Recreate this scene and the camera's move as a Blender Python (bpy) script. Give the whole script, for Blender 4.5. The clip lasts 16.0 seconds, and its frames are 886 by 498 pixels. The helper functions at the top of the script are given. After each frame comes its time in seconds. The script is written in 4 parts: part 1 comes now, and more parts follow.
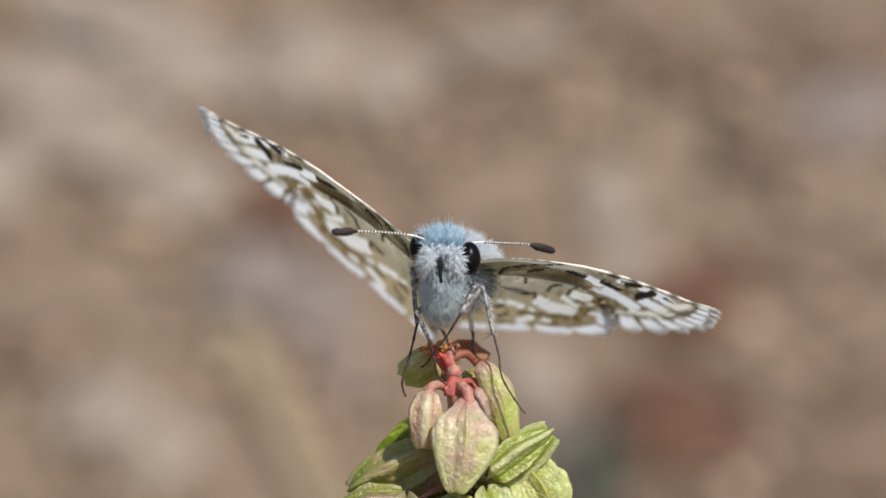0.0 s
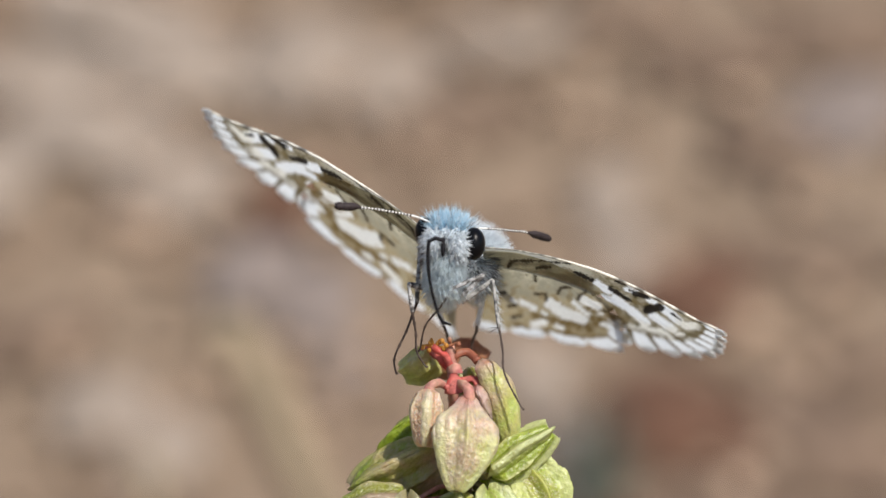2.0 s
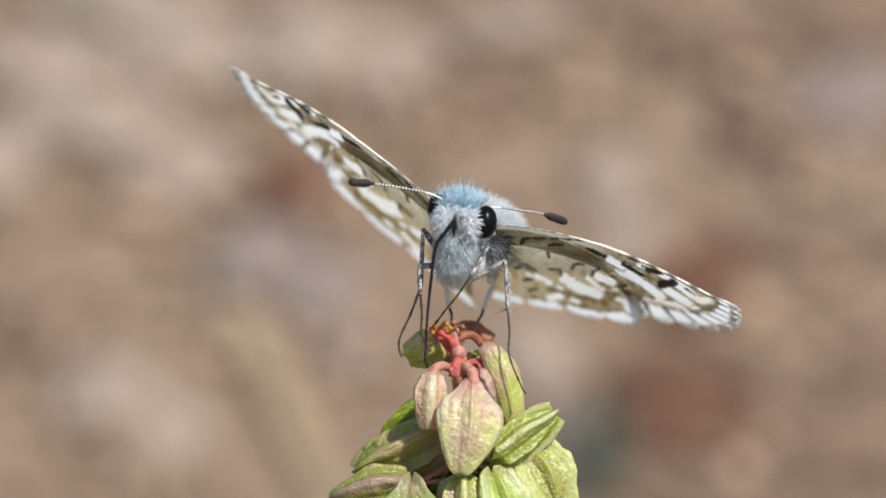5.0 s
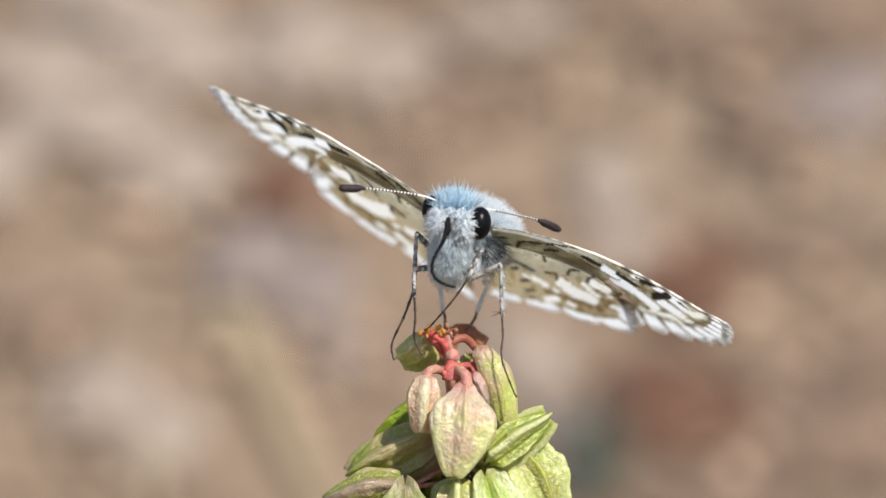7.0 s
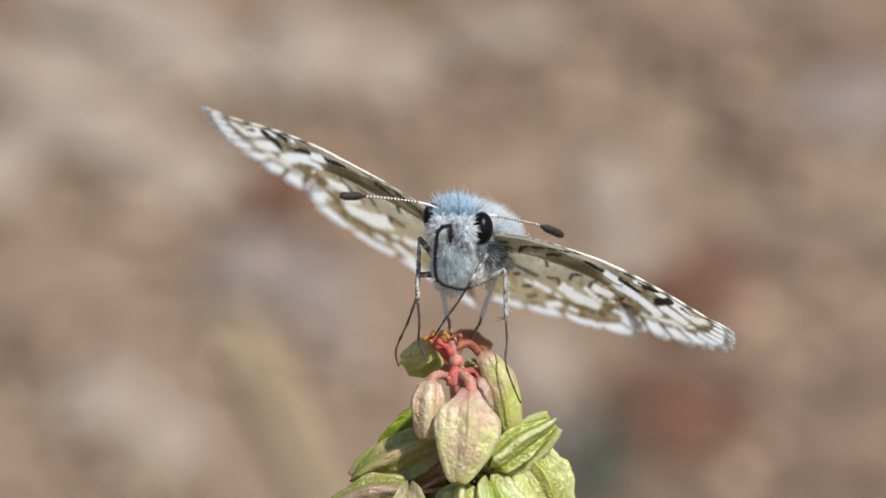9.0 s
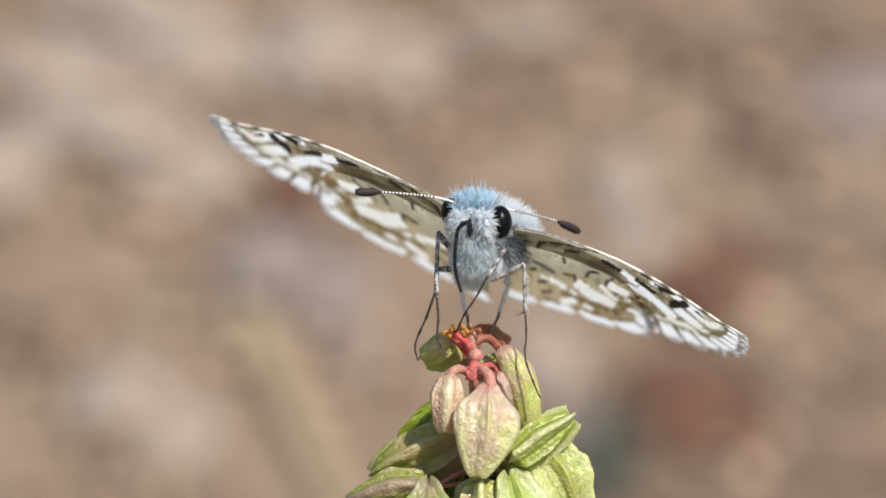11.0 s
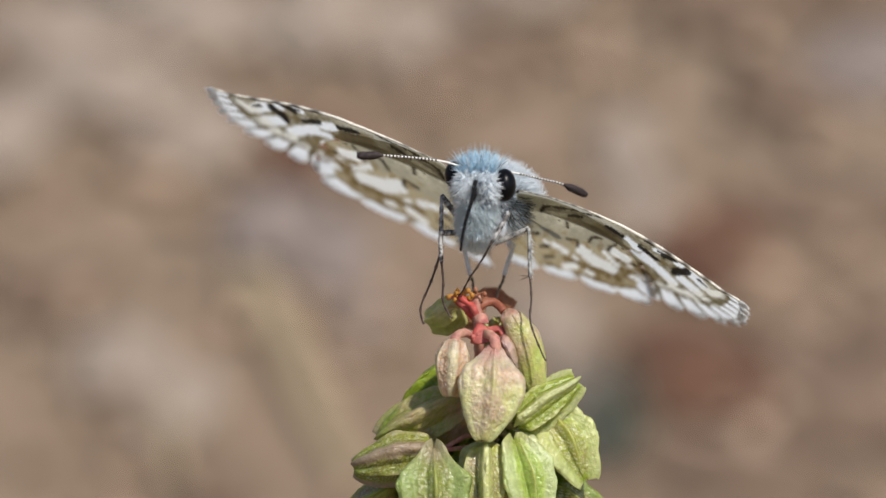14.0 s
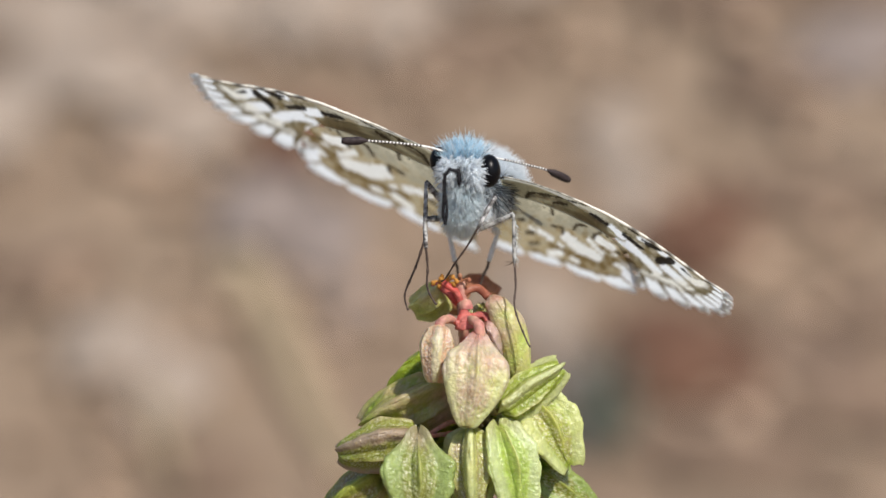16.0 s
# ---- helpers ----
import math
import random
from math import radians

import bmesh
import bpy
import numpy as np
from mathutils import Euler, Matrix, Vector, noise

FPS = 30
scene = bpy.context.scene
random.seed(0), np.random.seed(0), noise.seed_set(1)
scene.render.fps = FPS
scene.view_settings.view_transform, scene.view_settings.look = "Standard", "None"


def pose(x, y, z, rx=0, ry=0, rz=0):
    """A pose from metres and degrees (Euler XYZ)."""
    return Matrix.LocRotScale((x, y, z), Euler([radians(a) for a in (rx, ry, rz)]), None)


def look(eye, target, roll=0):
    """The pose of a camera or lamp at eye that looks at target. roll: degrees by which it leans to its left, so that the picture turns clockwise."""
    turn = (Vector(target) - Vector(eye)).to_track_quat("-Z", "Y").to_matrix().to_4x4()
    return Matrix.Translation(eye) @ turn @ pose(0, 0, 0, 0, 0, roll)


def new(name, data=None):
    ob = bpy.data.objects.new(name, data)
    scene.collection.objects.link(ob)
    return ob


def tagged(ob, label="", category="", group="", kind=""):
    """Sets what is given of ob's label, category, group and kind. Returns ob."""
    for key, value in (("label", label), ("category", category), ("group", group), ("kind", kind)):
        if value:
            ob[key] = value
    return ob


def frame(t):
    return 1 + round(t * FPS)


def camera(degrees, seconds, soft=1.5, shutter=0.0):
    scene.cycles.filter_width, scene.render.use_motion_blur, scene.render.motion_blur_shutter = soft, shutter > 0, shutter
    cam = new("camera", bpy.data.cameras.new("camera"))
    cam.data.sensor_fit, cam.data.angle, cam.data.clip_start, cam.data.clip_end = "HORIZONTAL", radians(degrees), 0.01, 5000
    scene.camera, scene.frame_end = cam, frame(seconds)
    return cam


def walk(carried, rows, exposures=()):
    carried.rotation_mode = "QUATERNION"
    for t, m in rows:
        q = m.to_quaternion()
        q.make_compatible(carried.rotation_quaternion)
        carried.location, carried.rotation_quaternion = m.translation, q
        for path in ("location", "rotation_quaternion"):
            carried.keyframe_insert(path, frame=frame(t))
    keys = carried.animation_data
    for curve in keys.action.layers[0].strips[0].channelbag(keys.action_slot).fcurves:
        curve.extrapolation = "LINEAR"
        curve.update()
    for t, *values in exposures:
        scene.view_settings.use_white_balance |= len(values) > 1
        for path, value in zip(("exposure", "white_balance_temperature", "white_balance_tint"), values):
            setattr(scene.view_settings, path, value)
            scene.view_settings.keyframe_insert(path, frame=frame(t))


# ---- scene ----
K = 0.001                    # lengths below are in millimetres
REACH = 139.0                # from the lens to the plane of sharpness
PITCH = -14.0                # the lens looks down by this much
HEIGHT = 0.300               # of the plane's centre above the ground
STAGE = Matrix.Translation((0, 0, HEIGHT)) @ pose(0, 0, 0, PITCH, 0, 0)
FOCAL = 784 / math.tan(radians(10))
rng = random.Random(7)

# ---- camera ----
cam = camera(20.0, 16.0, soft=1.5)
cam.data.dof.use_dof = True
cam.data.dof.focus_distance = (REACH - 1.2) * K
cam.data.dof.aperture_fstop = 26.0


def aim(turn, tilt):
    """The hand-held camera, turned to its left and tilted up by degrees; two fifths of the sideways part is a slide of the hand."""
    slide = -REACH * math.tan(radians(0.4 * (turn + 0.6)))
    return (STAGE @ Matrix.Translation((slide * K, -REACH * K, 0)) @ pose(0, 0, 0, 0, 0, 0.6 * turn - 0.24)
            @ pose(0, 0, 0, 90 + tilt, 0, 0))


walk(cam, [(t, aim(a, b)) for t, a, b in (
    (0, -0.809, 1.322), (0.5, -0.908, 1.244), (1, -0.572, 1.244), (1.5, -0.652, 1.381), (2, -0.79, 1.282),
    (2.5, -0.711, 1.106), (3, -0.494, 1.085), (3.2, -0.809, 1.006), (5.3, -0.691, 0.888), (5.5, -0.809, 0.907),
    (6, -0.888, 0.888), (6.5, -1.343, 0.966), (7, -0.849, 0.966), (7.5, -0.612, 1.066), (8, -0.711, 1.106),
    (10.3, -0.76, 0.97), (10.5, -0.671, 0.947), (11, -0.316, 0.966), (11.5, -0.059, 0.928), (12, -0.928, 0.71),
    (12.5, -0.652, 0.651), (13, -1.027, 0.454), (13.5, -0.513, 0.197), (14, -0.197, 0.138), (14.5, 0.0, 0.0),
    (15, 0.079, 0.019), (15.5, 0.197, -0.138), (16, -0.553, -0.178))],
     exposures=(
         (0, 0.04), (0.5, 0.09), (1, 0.09), (1.5, 0.07), (2, 0.16), (2.5, 0.09), (3, 0.21), (5.5, 0.25), (6, 0.49),
         (6.5, 0.32), (7, 0.39), (7.5, 0.39), (8, 0.16), (10.5, 0.30), (11, 0.32), (11.5, 0.21), (12, 0.45), (12.5, 0.04), (13, 0.07), (13.5, 0.00), (14, 0.02), (14.5, 0.14), (15, 0.23), (15.5, 0.09), (16, 0.21)))

# ---- light ----
SUN_HEIGHT, SUN_TURN = 51.0, 34.0      # degrees above the horizon; to the right of straight behind the camera
world = bpy.data.worlds.new("sky")
scene.world = world
world.use_nodes = True
sky = world.node_tree.nodes.new("ShaderNodeTexSky")
sky.sky_type, sky.sun_disc = "NISHITA", False
sun_way = Vector((math.sin(radians(SUN_TURN)) * math.cos(radians(SUN_HEIGHT)),
                  -math.cos(radians(SUN_TURN)) * math.cos(radians(SUN_HEIGHT)), math.sin(radians(SUN_HEIGHT))))
sky.sun_elevation, sky.sun_rotation = radians(SUN_HEIGHT), math.atan2(sun_way.x, sun_way.y)
world.node_tree.links.new(sky.outputs[0], world.node_tree.nodes["Background"].inputs[0])
world.node_tree.nodes["Background"].inputs[1].default_value = 0.10
sun = new("sun", bpy.data.lights.new("sun", "SUN"))
sun.data.energy, sun.data.angle, sun.data.color = 4.1, radians(0.53), (1.0, 0.95, 0.88)
sun.matrix_world = look((0, 0, 3), Vector((0, 0, 3)) - sun_way)


# ---- materials ----
def material(name, colour, roughness=0.7, tint="", noise_scale=0.0, noise_amount=0.0, bump=0.0, bump_scale=4000.0,
             through_light=0.0, specular=0.3, second=None, patch_scale=300.0, random_amount=0.0, sheen=0.0, patch_low=0.35,
             patch_high=0.65, soft_depth=0.0):
    """A procedural surface: colour (or a mesh's own tint), patches of a second colour, fine grain, relief, light let through."""
    m = bpy.data.materials.new(name)
    m.use_nodes = True
    n, l = m.node_tree.nodes, m.node_tree.links
    p, out = n["Principled BSDF"], n["Material Output"]
    p.inputs["Roughness"].default_value = roughness
    p.inputs["Specular IOR Level"].default_value = specular
    p.inputs["Sheen Weight"].default_value = sheen
    if soft_depth:
        p.inputs["Subsurface Weight"].default_value, p.inputs["Subsurface Scale"].default_value = 0.4, soft_depth
        p.inputs["Subsurface Radius"].default_value = (1.0, 0.9, 0.45)
    where = n.new("ShaderNodeTexCoord").outputs["Object"]

    def mixed(a, b, fac, mode="MIX"):
        x = n.new("ShaderNodeMix")
        x.data_type, x.blend_type = "RGBA", mode
        for socket, value in ((x.inputs[0], fac), (x.inputs[6], a), (x.inputs[7], b)):
            if isinstance(value, bpy.types.NodeSocket):
                l.new(value, socket)
            elif isinstance(value, (tuple, list)):
                socket.default_value = (*value[:3], 1)
            else:
                socket.default_value = value
        return x.outputs[2]

    def grain(scale, detail=4.0, low=0.35, high=0.65):
        t = n.new("ShaderNodeTexNoise")
        t.inputs["Scale"].default_value, t.inputs["Detail"].default_value = scale, detail
        l.new(where, t.inputs["Vector"])
        r = n.new("ShaderNodeMapRange")
        r.inputs[1].default_value, r.inputs[2].default_value = low, high
        l.new(t.outputs[0], r.inputs[0])
        return r.outputs[0]

    if tint:
        a = n.new("ShaderNodeAttribute")
        a.attribute_name = tint
        c = a.outputs["Color"]
    else:
        c = mixed(colour, colour, 0.0)
    if second:
        c = mixed(c, second, grain(patch_scale, 3.0, patch_low, patch_high))
    if noise_scale:
        g = grain(noise_scale, 5.0, 0.25, 0.75)
        k = n.new("ShaderNodeMapRange")
        k.inputs[3].default_value, k.inputs[4].default_value = 1 - noise_amount, 1 + noise_amount
        l.new(g, k.inputs[0])
        v = n.new("ShaderNodeVectorMath")
        v.operation = "SCALE"
        l.new(c, v.inputs[0])
        l.new(k.outputs[0], v.inputs["Scale"])
        c = v.outputs[0]
    if random_amount:
        i = n.new("ShaderNodeNewGeometry")
        k = n.new("ShaderNodeMapRange")
        k.inputs[3].default_value, k.inputs[4].default_value = 1 - random_amount, 1 + random_amount
        l.new(i.outputs["Random Per Island"], k.inputs[0])
        v = n.new("ShaderNodeVectorMath")
        v.operation = "SCALE"
        l.new(c, v.inputs[0])
        l.new(k.outputs[0], v.inputs["Scale"])
        c = v.outputs[0]
    l.new(c, p.inputs["Base Color"])
    if bump:
        b = n.new("ShaderNodeBump")
        b.inputs["Strength"].default_value, b.inputs["Distance"].default_value = bump, 0.6 / bump_scale
        t = n.new("ShaderNodeTexNoise")
        t.inputs["Scale"].default_value, t.inputs["Detail"].default_value = bump_scale, 3.0
        l.new(where, t.inputs["Vector"])
        l.new(t.outputs[0], b.inputs["Height"])
        l.new(b.outputs[0], p.inputs["Normal"])
    if through_light:
        tr = n.new("ShaderNodeBsdfTranslucent")
        l.new(c, tr.inputs[0])
        mix = n.new("ShaderNodeMixShader")
        mix.inputs[0].default_value = through_light
        l.new(p.outputs[0], mix.inputs[1])
        l.new(tr.outputs[0], mix.inputs[2])
        l.new(mix.outputs[0], out.inputs[0])
    return m


M_WING = material("wing_scales", (1, 1, 1), 0.75, tint="tint", noise_scale=9000, noise_amount=0.14, bump=0.25,
                  bump_scale=9000, through_light=0.66, specular=0.15)
M_FRINGE = material("fringe_hair", (0.97, 0.98, 0.98), 0.8, through_light=0.75, random_amount=0.1, specular=0.1)
M_COSTA = material("wing_edge_scales", (1, 1, 1), 0.7, tint="tint", noise_scale=7000, noise_amount=0.2, bump=0.4, bump_scale=8000)
M_CROWN = material("crown_hair", (0.58, 0.78, 0.90), 0.7, random_amount=0.2, through_light=0.45, sheen=0.1, specular=0.1)
M_WHITE_HAIR = material("white_hair", (0.95, 0.98, 1.0), 0.7, random_amount=0.07, through_light=0.8, sheen=0.1, specular=0.1)
M_CHEST_HAIR = material("chest_hair", (0.93, 0.98, 1.0), 0.7, random_amount=0.07, through_light=0.8, sheen=0.1, specular=0.1)
M_GREY_HAIR = material("grey_hair", (0.38, 0.44, 0.49), 0.7, random_amount=0.4, through_light=0.25)
M_DARK_HAIR = material("dark_bristle", (0.03, 0.03, 0.035), 0.5, random_amount=0.5)
M_SKIN = material("scaly_skin", (0.60, 0.66, 0.71), 0.8, noise_scale=3000, noise_amount=0.2, bump=0.6, bump_scale=3500,
                  second=(0.70, 0.74, 0.78), patch_scale=1400)
M_FACE = material("dusky_skin", (0.52, 0.56, 0.60), 0.8, noise_scale=3000, noise_amount=0.3, bump=0.6, bump_scale=3500)
M_EYE = material("compound_eye", (0.003, 0.003, 0.004), 0.30, specular=0.16, bump=0.12, bump_scale=14000)
M_TONGUE = material("proboscis_skin", (0.010, 0.009, 0.011), 0.6, noise_scale=4000, noise_amount=0.3, specular=0.2)
M_LEG = material("leg_scales", (0.50, 0.49, 0.48), 0.75, noise_scale=4500, noise_amount=0.55, bump=0.5, bump_scale=5000,
                 second=(0.09, 0.08, 0.075), patch_scale=2600, patch_low=0.42, patch_high=0.56)
M_LEG_PALE = material("pale_leg_scales", (0.40, 0.39, 0.37), 0.75, noise_scale=4500, noise_amount=0.4, bump=0.5,
                      bump_scale=5000, second=(0.07, 0.07, 0.072), patch_scale=2800, patch_low=0.44, patch_high=0.60)
M_HIND_LEG = material("hind_leg_scales", (0.62, 0.62, 0.62), 0.75, noise_scale=4500, noise_amount=0.3, bump=0.5, bump_scale=5000)
M_TARSUS = material("tarsus_scales", (0.075, 0.052, 0.042), 0.65, noise_scale=4500, noise_amount=0.5, bump=0.4, bump_scale=5000)
M_ANT_WHITE = material("antenna_white", (0.80, 0.78, 0.74), 0.7, noise_scale=5000, noise_amount=0.1)
M_ANT_DARK = material("antenna_dark", (0.05, 0.04, 0.038), 0.6, noise_scale=5000, noise_amount=0.3, bump=0.3, bump_scale=6000)
M_CLUB = material("antenna_club", (0.032, 0.022, 0.022), 0.65, noise_scale=5000, noise_amount=0.4, bump=0.5, bump_scale=5000)
M_VALVE = material("fruit_valve", (1, 1, 1), 0.24, tint="tint", noise_scale=3600, noise_amount=0.16, bump=1.0,
                   bump_scale=5000, through_light=0.34, specular=0.65, soft_depth=0.0008)
for node in M_VALVE.node_tree.nodes:
    if node.type == "BSDF_PRINCIPLED":       # the juicy skin's gloss
        node.inputs["Coat Weight"].default_value, node.inputs["Coat Roughness"].default_value = 0.30, 0.30
M_STEM = material("green_stem", (0.20, 0.24, 0.07), 0.55, noise_scale=900, noise_amount=0.25, bump=0.3, bump_scale=1500,
                  second=(0.32, 0.16, 0.08), patch_scale=150)
M_RED = material("red_flower_stalk", (0.60, 0.065, 0.05), 0.42, noise_scale=2500, noise_amount=0.35, bump=0.5,
                 bump_scale=2500, through_light=0.25, second=(0.66, 0.20, 0.17), patch_scale=900)
M_RUST = material("rust_stalk", (0.26, 0.085, 0.05), 0.5, noise_scale=2500, noise_amount=0.3, bump=0.5, bump_scale=2500,
                  second=(0.36, 0.17, 0.09), patch_scale=500)
M_PINK = material("pink_stalk", (0.60, 0.21, 0.20), 0.45, noise_scale=2500, noise_amount=0.3, bump=0.5, bump_scale=2500,
                  through_light=0.25, second=(0.66, 0.40, 0.28), patch_scale=1100)
M_STAMEN = material("orange_stamen", (0.62, 0.29, 0.06), 0.5, noise_scale=3000, noise_amount=0.3, through_light=0.3)


# ---- mesh tools ----
def mesh(name, verts, faces, mat, smooth=True, colours=None, unit=K):
    d = bpy.data.meshes.new(name)
    d.from_pydata([Vector(v) * unit for v in verts], [], faces)
    d.materials.append(mat)
    if smooth:
        d.polygons.foreach_set("use_smooth", [True] * len(d.polygons))
    if colours is not None:
        a = d.color_attributes.new("tint", "FLOAT_COLOR", "POINT")
        a.data.foreach_set("color", [x for c in colours for x in (*c[:3], 1.0)])
    d.update()
    return d


def part(name, data, parent, label="", at_pose=None):
    ob = new(name, data)
    ob.parent = parent
    if at_pose is not None:
        ob.matrix_basis = at_pose
    if label:
        tagged(ob, label)
    return ob


def at(u, v, d=0.0):
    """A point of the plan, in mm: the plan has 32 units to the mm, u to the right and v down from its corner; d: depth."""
    k = (REACH + d) / FOCAL
    return Vector(((u - 784) * k, d, (441 - v) * k))


def lerp(a, b, f):
    return tuple(x + (y - x) * f for x, y in zip(a, b))


def smooth_step(a, b, x):
    f = min(1.0, max(0.0, (x - a) / (b - a)))
    return f * f * (3 - 2 * f)


def spline(points, count):
    """Evenly spaced points on a smooth curve through the points."""
    pts = [Vector(p) for p in points]
    fine = []
    for i in range(len(pts) - 1):
        a, b = pts[max(0, i - 1)], pts[min(len(pts) - 1, i + 2)]
        p, q = pts[i], pts[i + 1]
        for j in range(16):
            f = j / 16
            fine.append(0.5 * (2 * p + (q - a) * f + (2 * a - 5 * p + 4 * q - b) * f * f + (3 * p - a - 3 * q + b) * f ** 3))
    fine.append(pts[-1])
    return even(fine, count)


def even(pts, count):
    run = [0.0]
    for a, b in zip(pts, pts[1:]):
        run.append(run[-1] + (b - a).length)
    out, j = [], 0
    for i in range(count):
        want = run[-1] * i / (count - 1)
        while j < len(run) - 2 and run[j + 1] < want:
            j += 1
        span = max(1e-9, run[j + 1] - run[j])
        out.append(pts[j].lerp(pts[j + 1], min(1.0, (want - run[j]) / span)))
    return out


def tube(points, radii, sides=10, wobble=0.0):
    """A tube along the points with a radius at each, closed by points at both ends."""
    verts, faces = [], []
    normal = None
    for i, p in enumerate(points):
        way = (points[min(i + 1, len(points) - 1)] - points[max(i - 1, 0)]).normalized()
        if normal is None:
            normal = way.orthogonal().normalized()
        normal = (normal - way * normal.dot(way)).normalized()
        side = way.cross(normal)
        for k in range(sides):
            a = 2 * math.pi * k / sides
            r = radii[i] * (1 + wobble * noise.noise(Vector((p.x * 3 + k, p.y * 3, p.z * 3))))
            verts.append(p + (normal * math.cos(a) + side * math.sin(a)) * r)
    n = len(points)
    for i in range(n - 1):
        for k in range(sides):
            k2 = (k + 1) % sides
            faces.append((i * sides + k, i * sides + k2, (i + 1) * sides + k2, (i + 1) * sides + k))
    faces.append(tuple(range(sides - 1, -1, -1)))
    faces.append(tuple((n - 1) * sides + k for k in range(sides)))
    return verts, faces


def blob(centre, radii, rings=20, segs=28, lump=0.0, lump_size=1.0, turn=None):
    """A rounded lump: an ellipsoid with uneven skin."""
    verts, faces = [], []
    turn = turn or Matrix.Identity(3)
    c = Vector(centre)
    for i in range(rings + 1):
        th = math.pi * i / rings
        for k in range(segs):
            ph = 2 * math.pi * k / segs
            d = Vector((math.sin(th) * math.cos(ph), math.sin(th) * math.sin(ph), math.cos(th)))
            g = 1 + lump * noise.noise(d * lump_size * 2 + c)
            verts.append(c + turn @ Vector((d.x * radii[0] * g, d.y * radii[1] * g, d.z * radii[2] * g)))
    for i in range(rings):
        for k in range(segs):
            k2 = (k + 1) % segs
            faces.append((i * segs + k, (i + 1) * segs + k, (i + 1) * segs + k2, i * segs + k2))
    return verts, faces


def hairs(roots, length, width, spread=0.35, droop=Vector((0, 0, 0)), curl=0.0):
    """Tapered bristles on (place, way) pairs, each a bent three-sided spike."""
    verts, faces = [], []
    for p, w in roots:
        way = (Vector(w) + Vector((rng.gauss(0, spread), rng.gauss(0, spread), rng.gauss(0, spread))) + droop).normalized()
        side = way.orthogonal().normalized()
        other = way.cross(side)
        n = length * rng.uniform(0.6, 1.2)
        tip = p + way * n + Vector((rng.gauss(0, curl), rng.gauss(0, curl), rng.gauss(0, curl))) * n
        mid = p + way * n * 0.55
        b = len(verts)
        for k in range(3):
            a = 2.094 * k
            o = side * math.cos(a) + other * math.sin(a)
            verts.append(p + o * width)
        for k in range(3):
            a = 2.094 * k
            o = side * math.cos(a) + other * math.sin(a)
            verts.append(mid + o * width * 0.75)
        verts.append(tip)
        for k in range(3):
            k2 = (k + 1) % 3
            faces.append((b + k, b + k2, b + 3 + k2, b + 3 + k))
            faces.append((b + 3 + k, b + 3 + k2, b + 6))
    return verts, faces


def on_ellipsoid(centre, radii, count, keep, turn=None):
    out = []
    c = Vector(centre)
    turn = turn or Matrix.Identity(3)
    while len(out) < count:
        d = Vector((rng.gauss(0, 1), rng.gauss(0, 1), rng.gauss(0, 1))).normalized()
        if keep(d):
            n = Vector((d.x / radii[0], d.y / radii[1], d.z / radii[2])).normalized()
            out.append((c + turn @ Vector((d.x * radii[0], d.y * radii[1], d.z * radii[2])), turn @ n))
    return out


def join(*pieces):
    verts, faces = [], []
    for v, f in pieces:
        b = len(verts)
        verts += v
        faces += [tuple(i + b for i in q) for q in f]
    return verts, faces


# ---- ground and what lies on it ----
M_SOIL = material("dry_soil", (0.250, 0.186, 0.133), 0.95, noise_scale=22, noise_amount=0.16, bump=0.6, bump_scale=140,
                  second=(0.195, 0.138, 0.096), patch_scale=6, specular=0.1)
M_GRAVEL = material("gravel", (0.31, 0.22, 0.155), 0.9, noise_scale=90, noise_amount=0.25, random_amount=0.45, bump=0.5,
                    bump_scale=200, specular=0.15)
M_PALE_STONE = material("pale_stone", (0.285, 0.228, 0.182), 0.85, noise_scale=80, noise_amount=0.2, bump=0.6, bump_scale=120)
M_GREY_STONE = material("grey_stone", (0.215, 0.172, 0.150), 0.85, noise_scale=80, noise_amount=0.25, bump=0.6, bump_scale=120)
M_RED_STONE = material("red_clod", (0.115, 0.058, 0.036), 0.9, noise_scale=80, noise_amount=0.3, bump=0.6, bump_scale=120)
M_BROWN_STONE = material("brown_clod", (0.165, 0.112, 0.078), 0.9, noise_scale=80, noise_amount=0.3, bump=0.6, bump_scale=120)
M_STRAW = material("dry_straw", (0.40, 0.31, 0.20), 0.8, noise_scale=200, noise_amount=0.25, through_light=0.2)
M_TWIG = material("dead_twig", (0.15, 0.10, 0.08), 0.85, noise_scale=200, noise_amount=0.3, bump=0.5, bump_scale=300)
M_GREEN = material("grey_green_leaf", (0.17, 0.18, 0.14), 0.7, noise_scale=200, noise_amount=0.25, through_light=0.25)

# behind the plant the ground rises as a bank, then runs on level
BANK_FOOT, BANK_SLOPE, BANK_LENGTH = 0.8, radians(32), 1.6


def rise(y):
    """The ground's height at y, in m."""
    over = min(max(0.0, y - BANK_FOOT), BANK_LENGTH * math.cos(BANK_SLOPE))
    return math.tan(BANK_SLOPE) * over


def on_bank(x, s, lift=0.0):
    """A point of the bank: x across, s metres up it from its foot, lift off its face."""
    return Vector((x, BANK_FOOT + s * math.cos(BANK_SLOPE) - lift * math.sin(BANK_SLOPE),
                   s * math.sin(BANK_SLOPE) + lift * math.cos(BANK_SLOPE)))


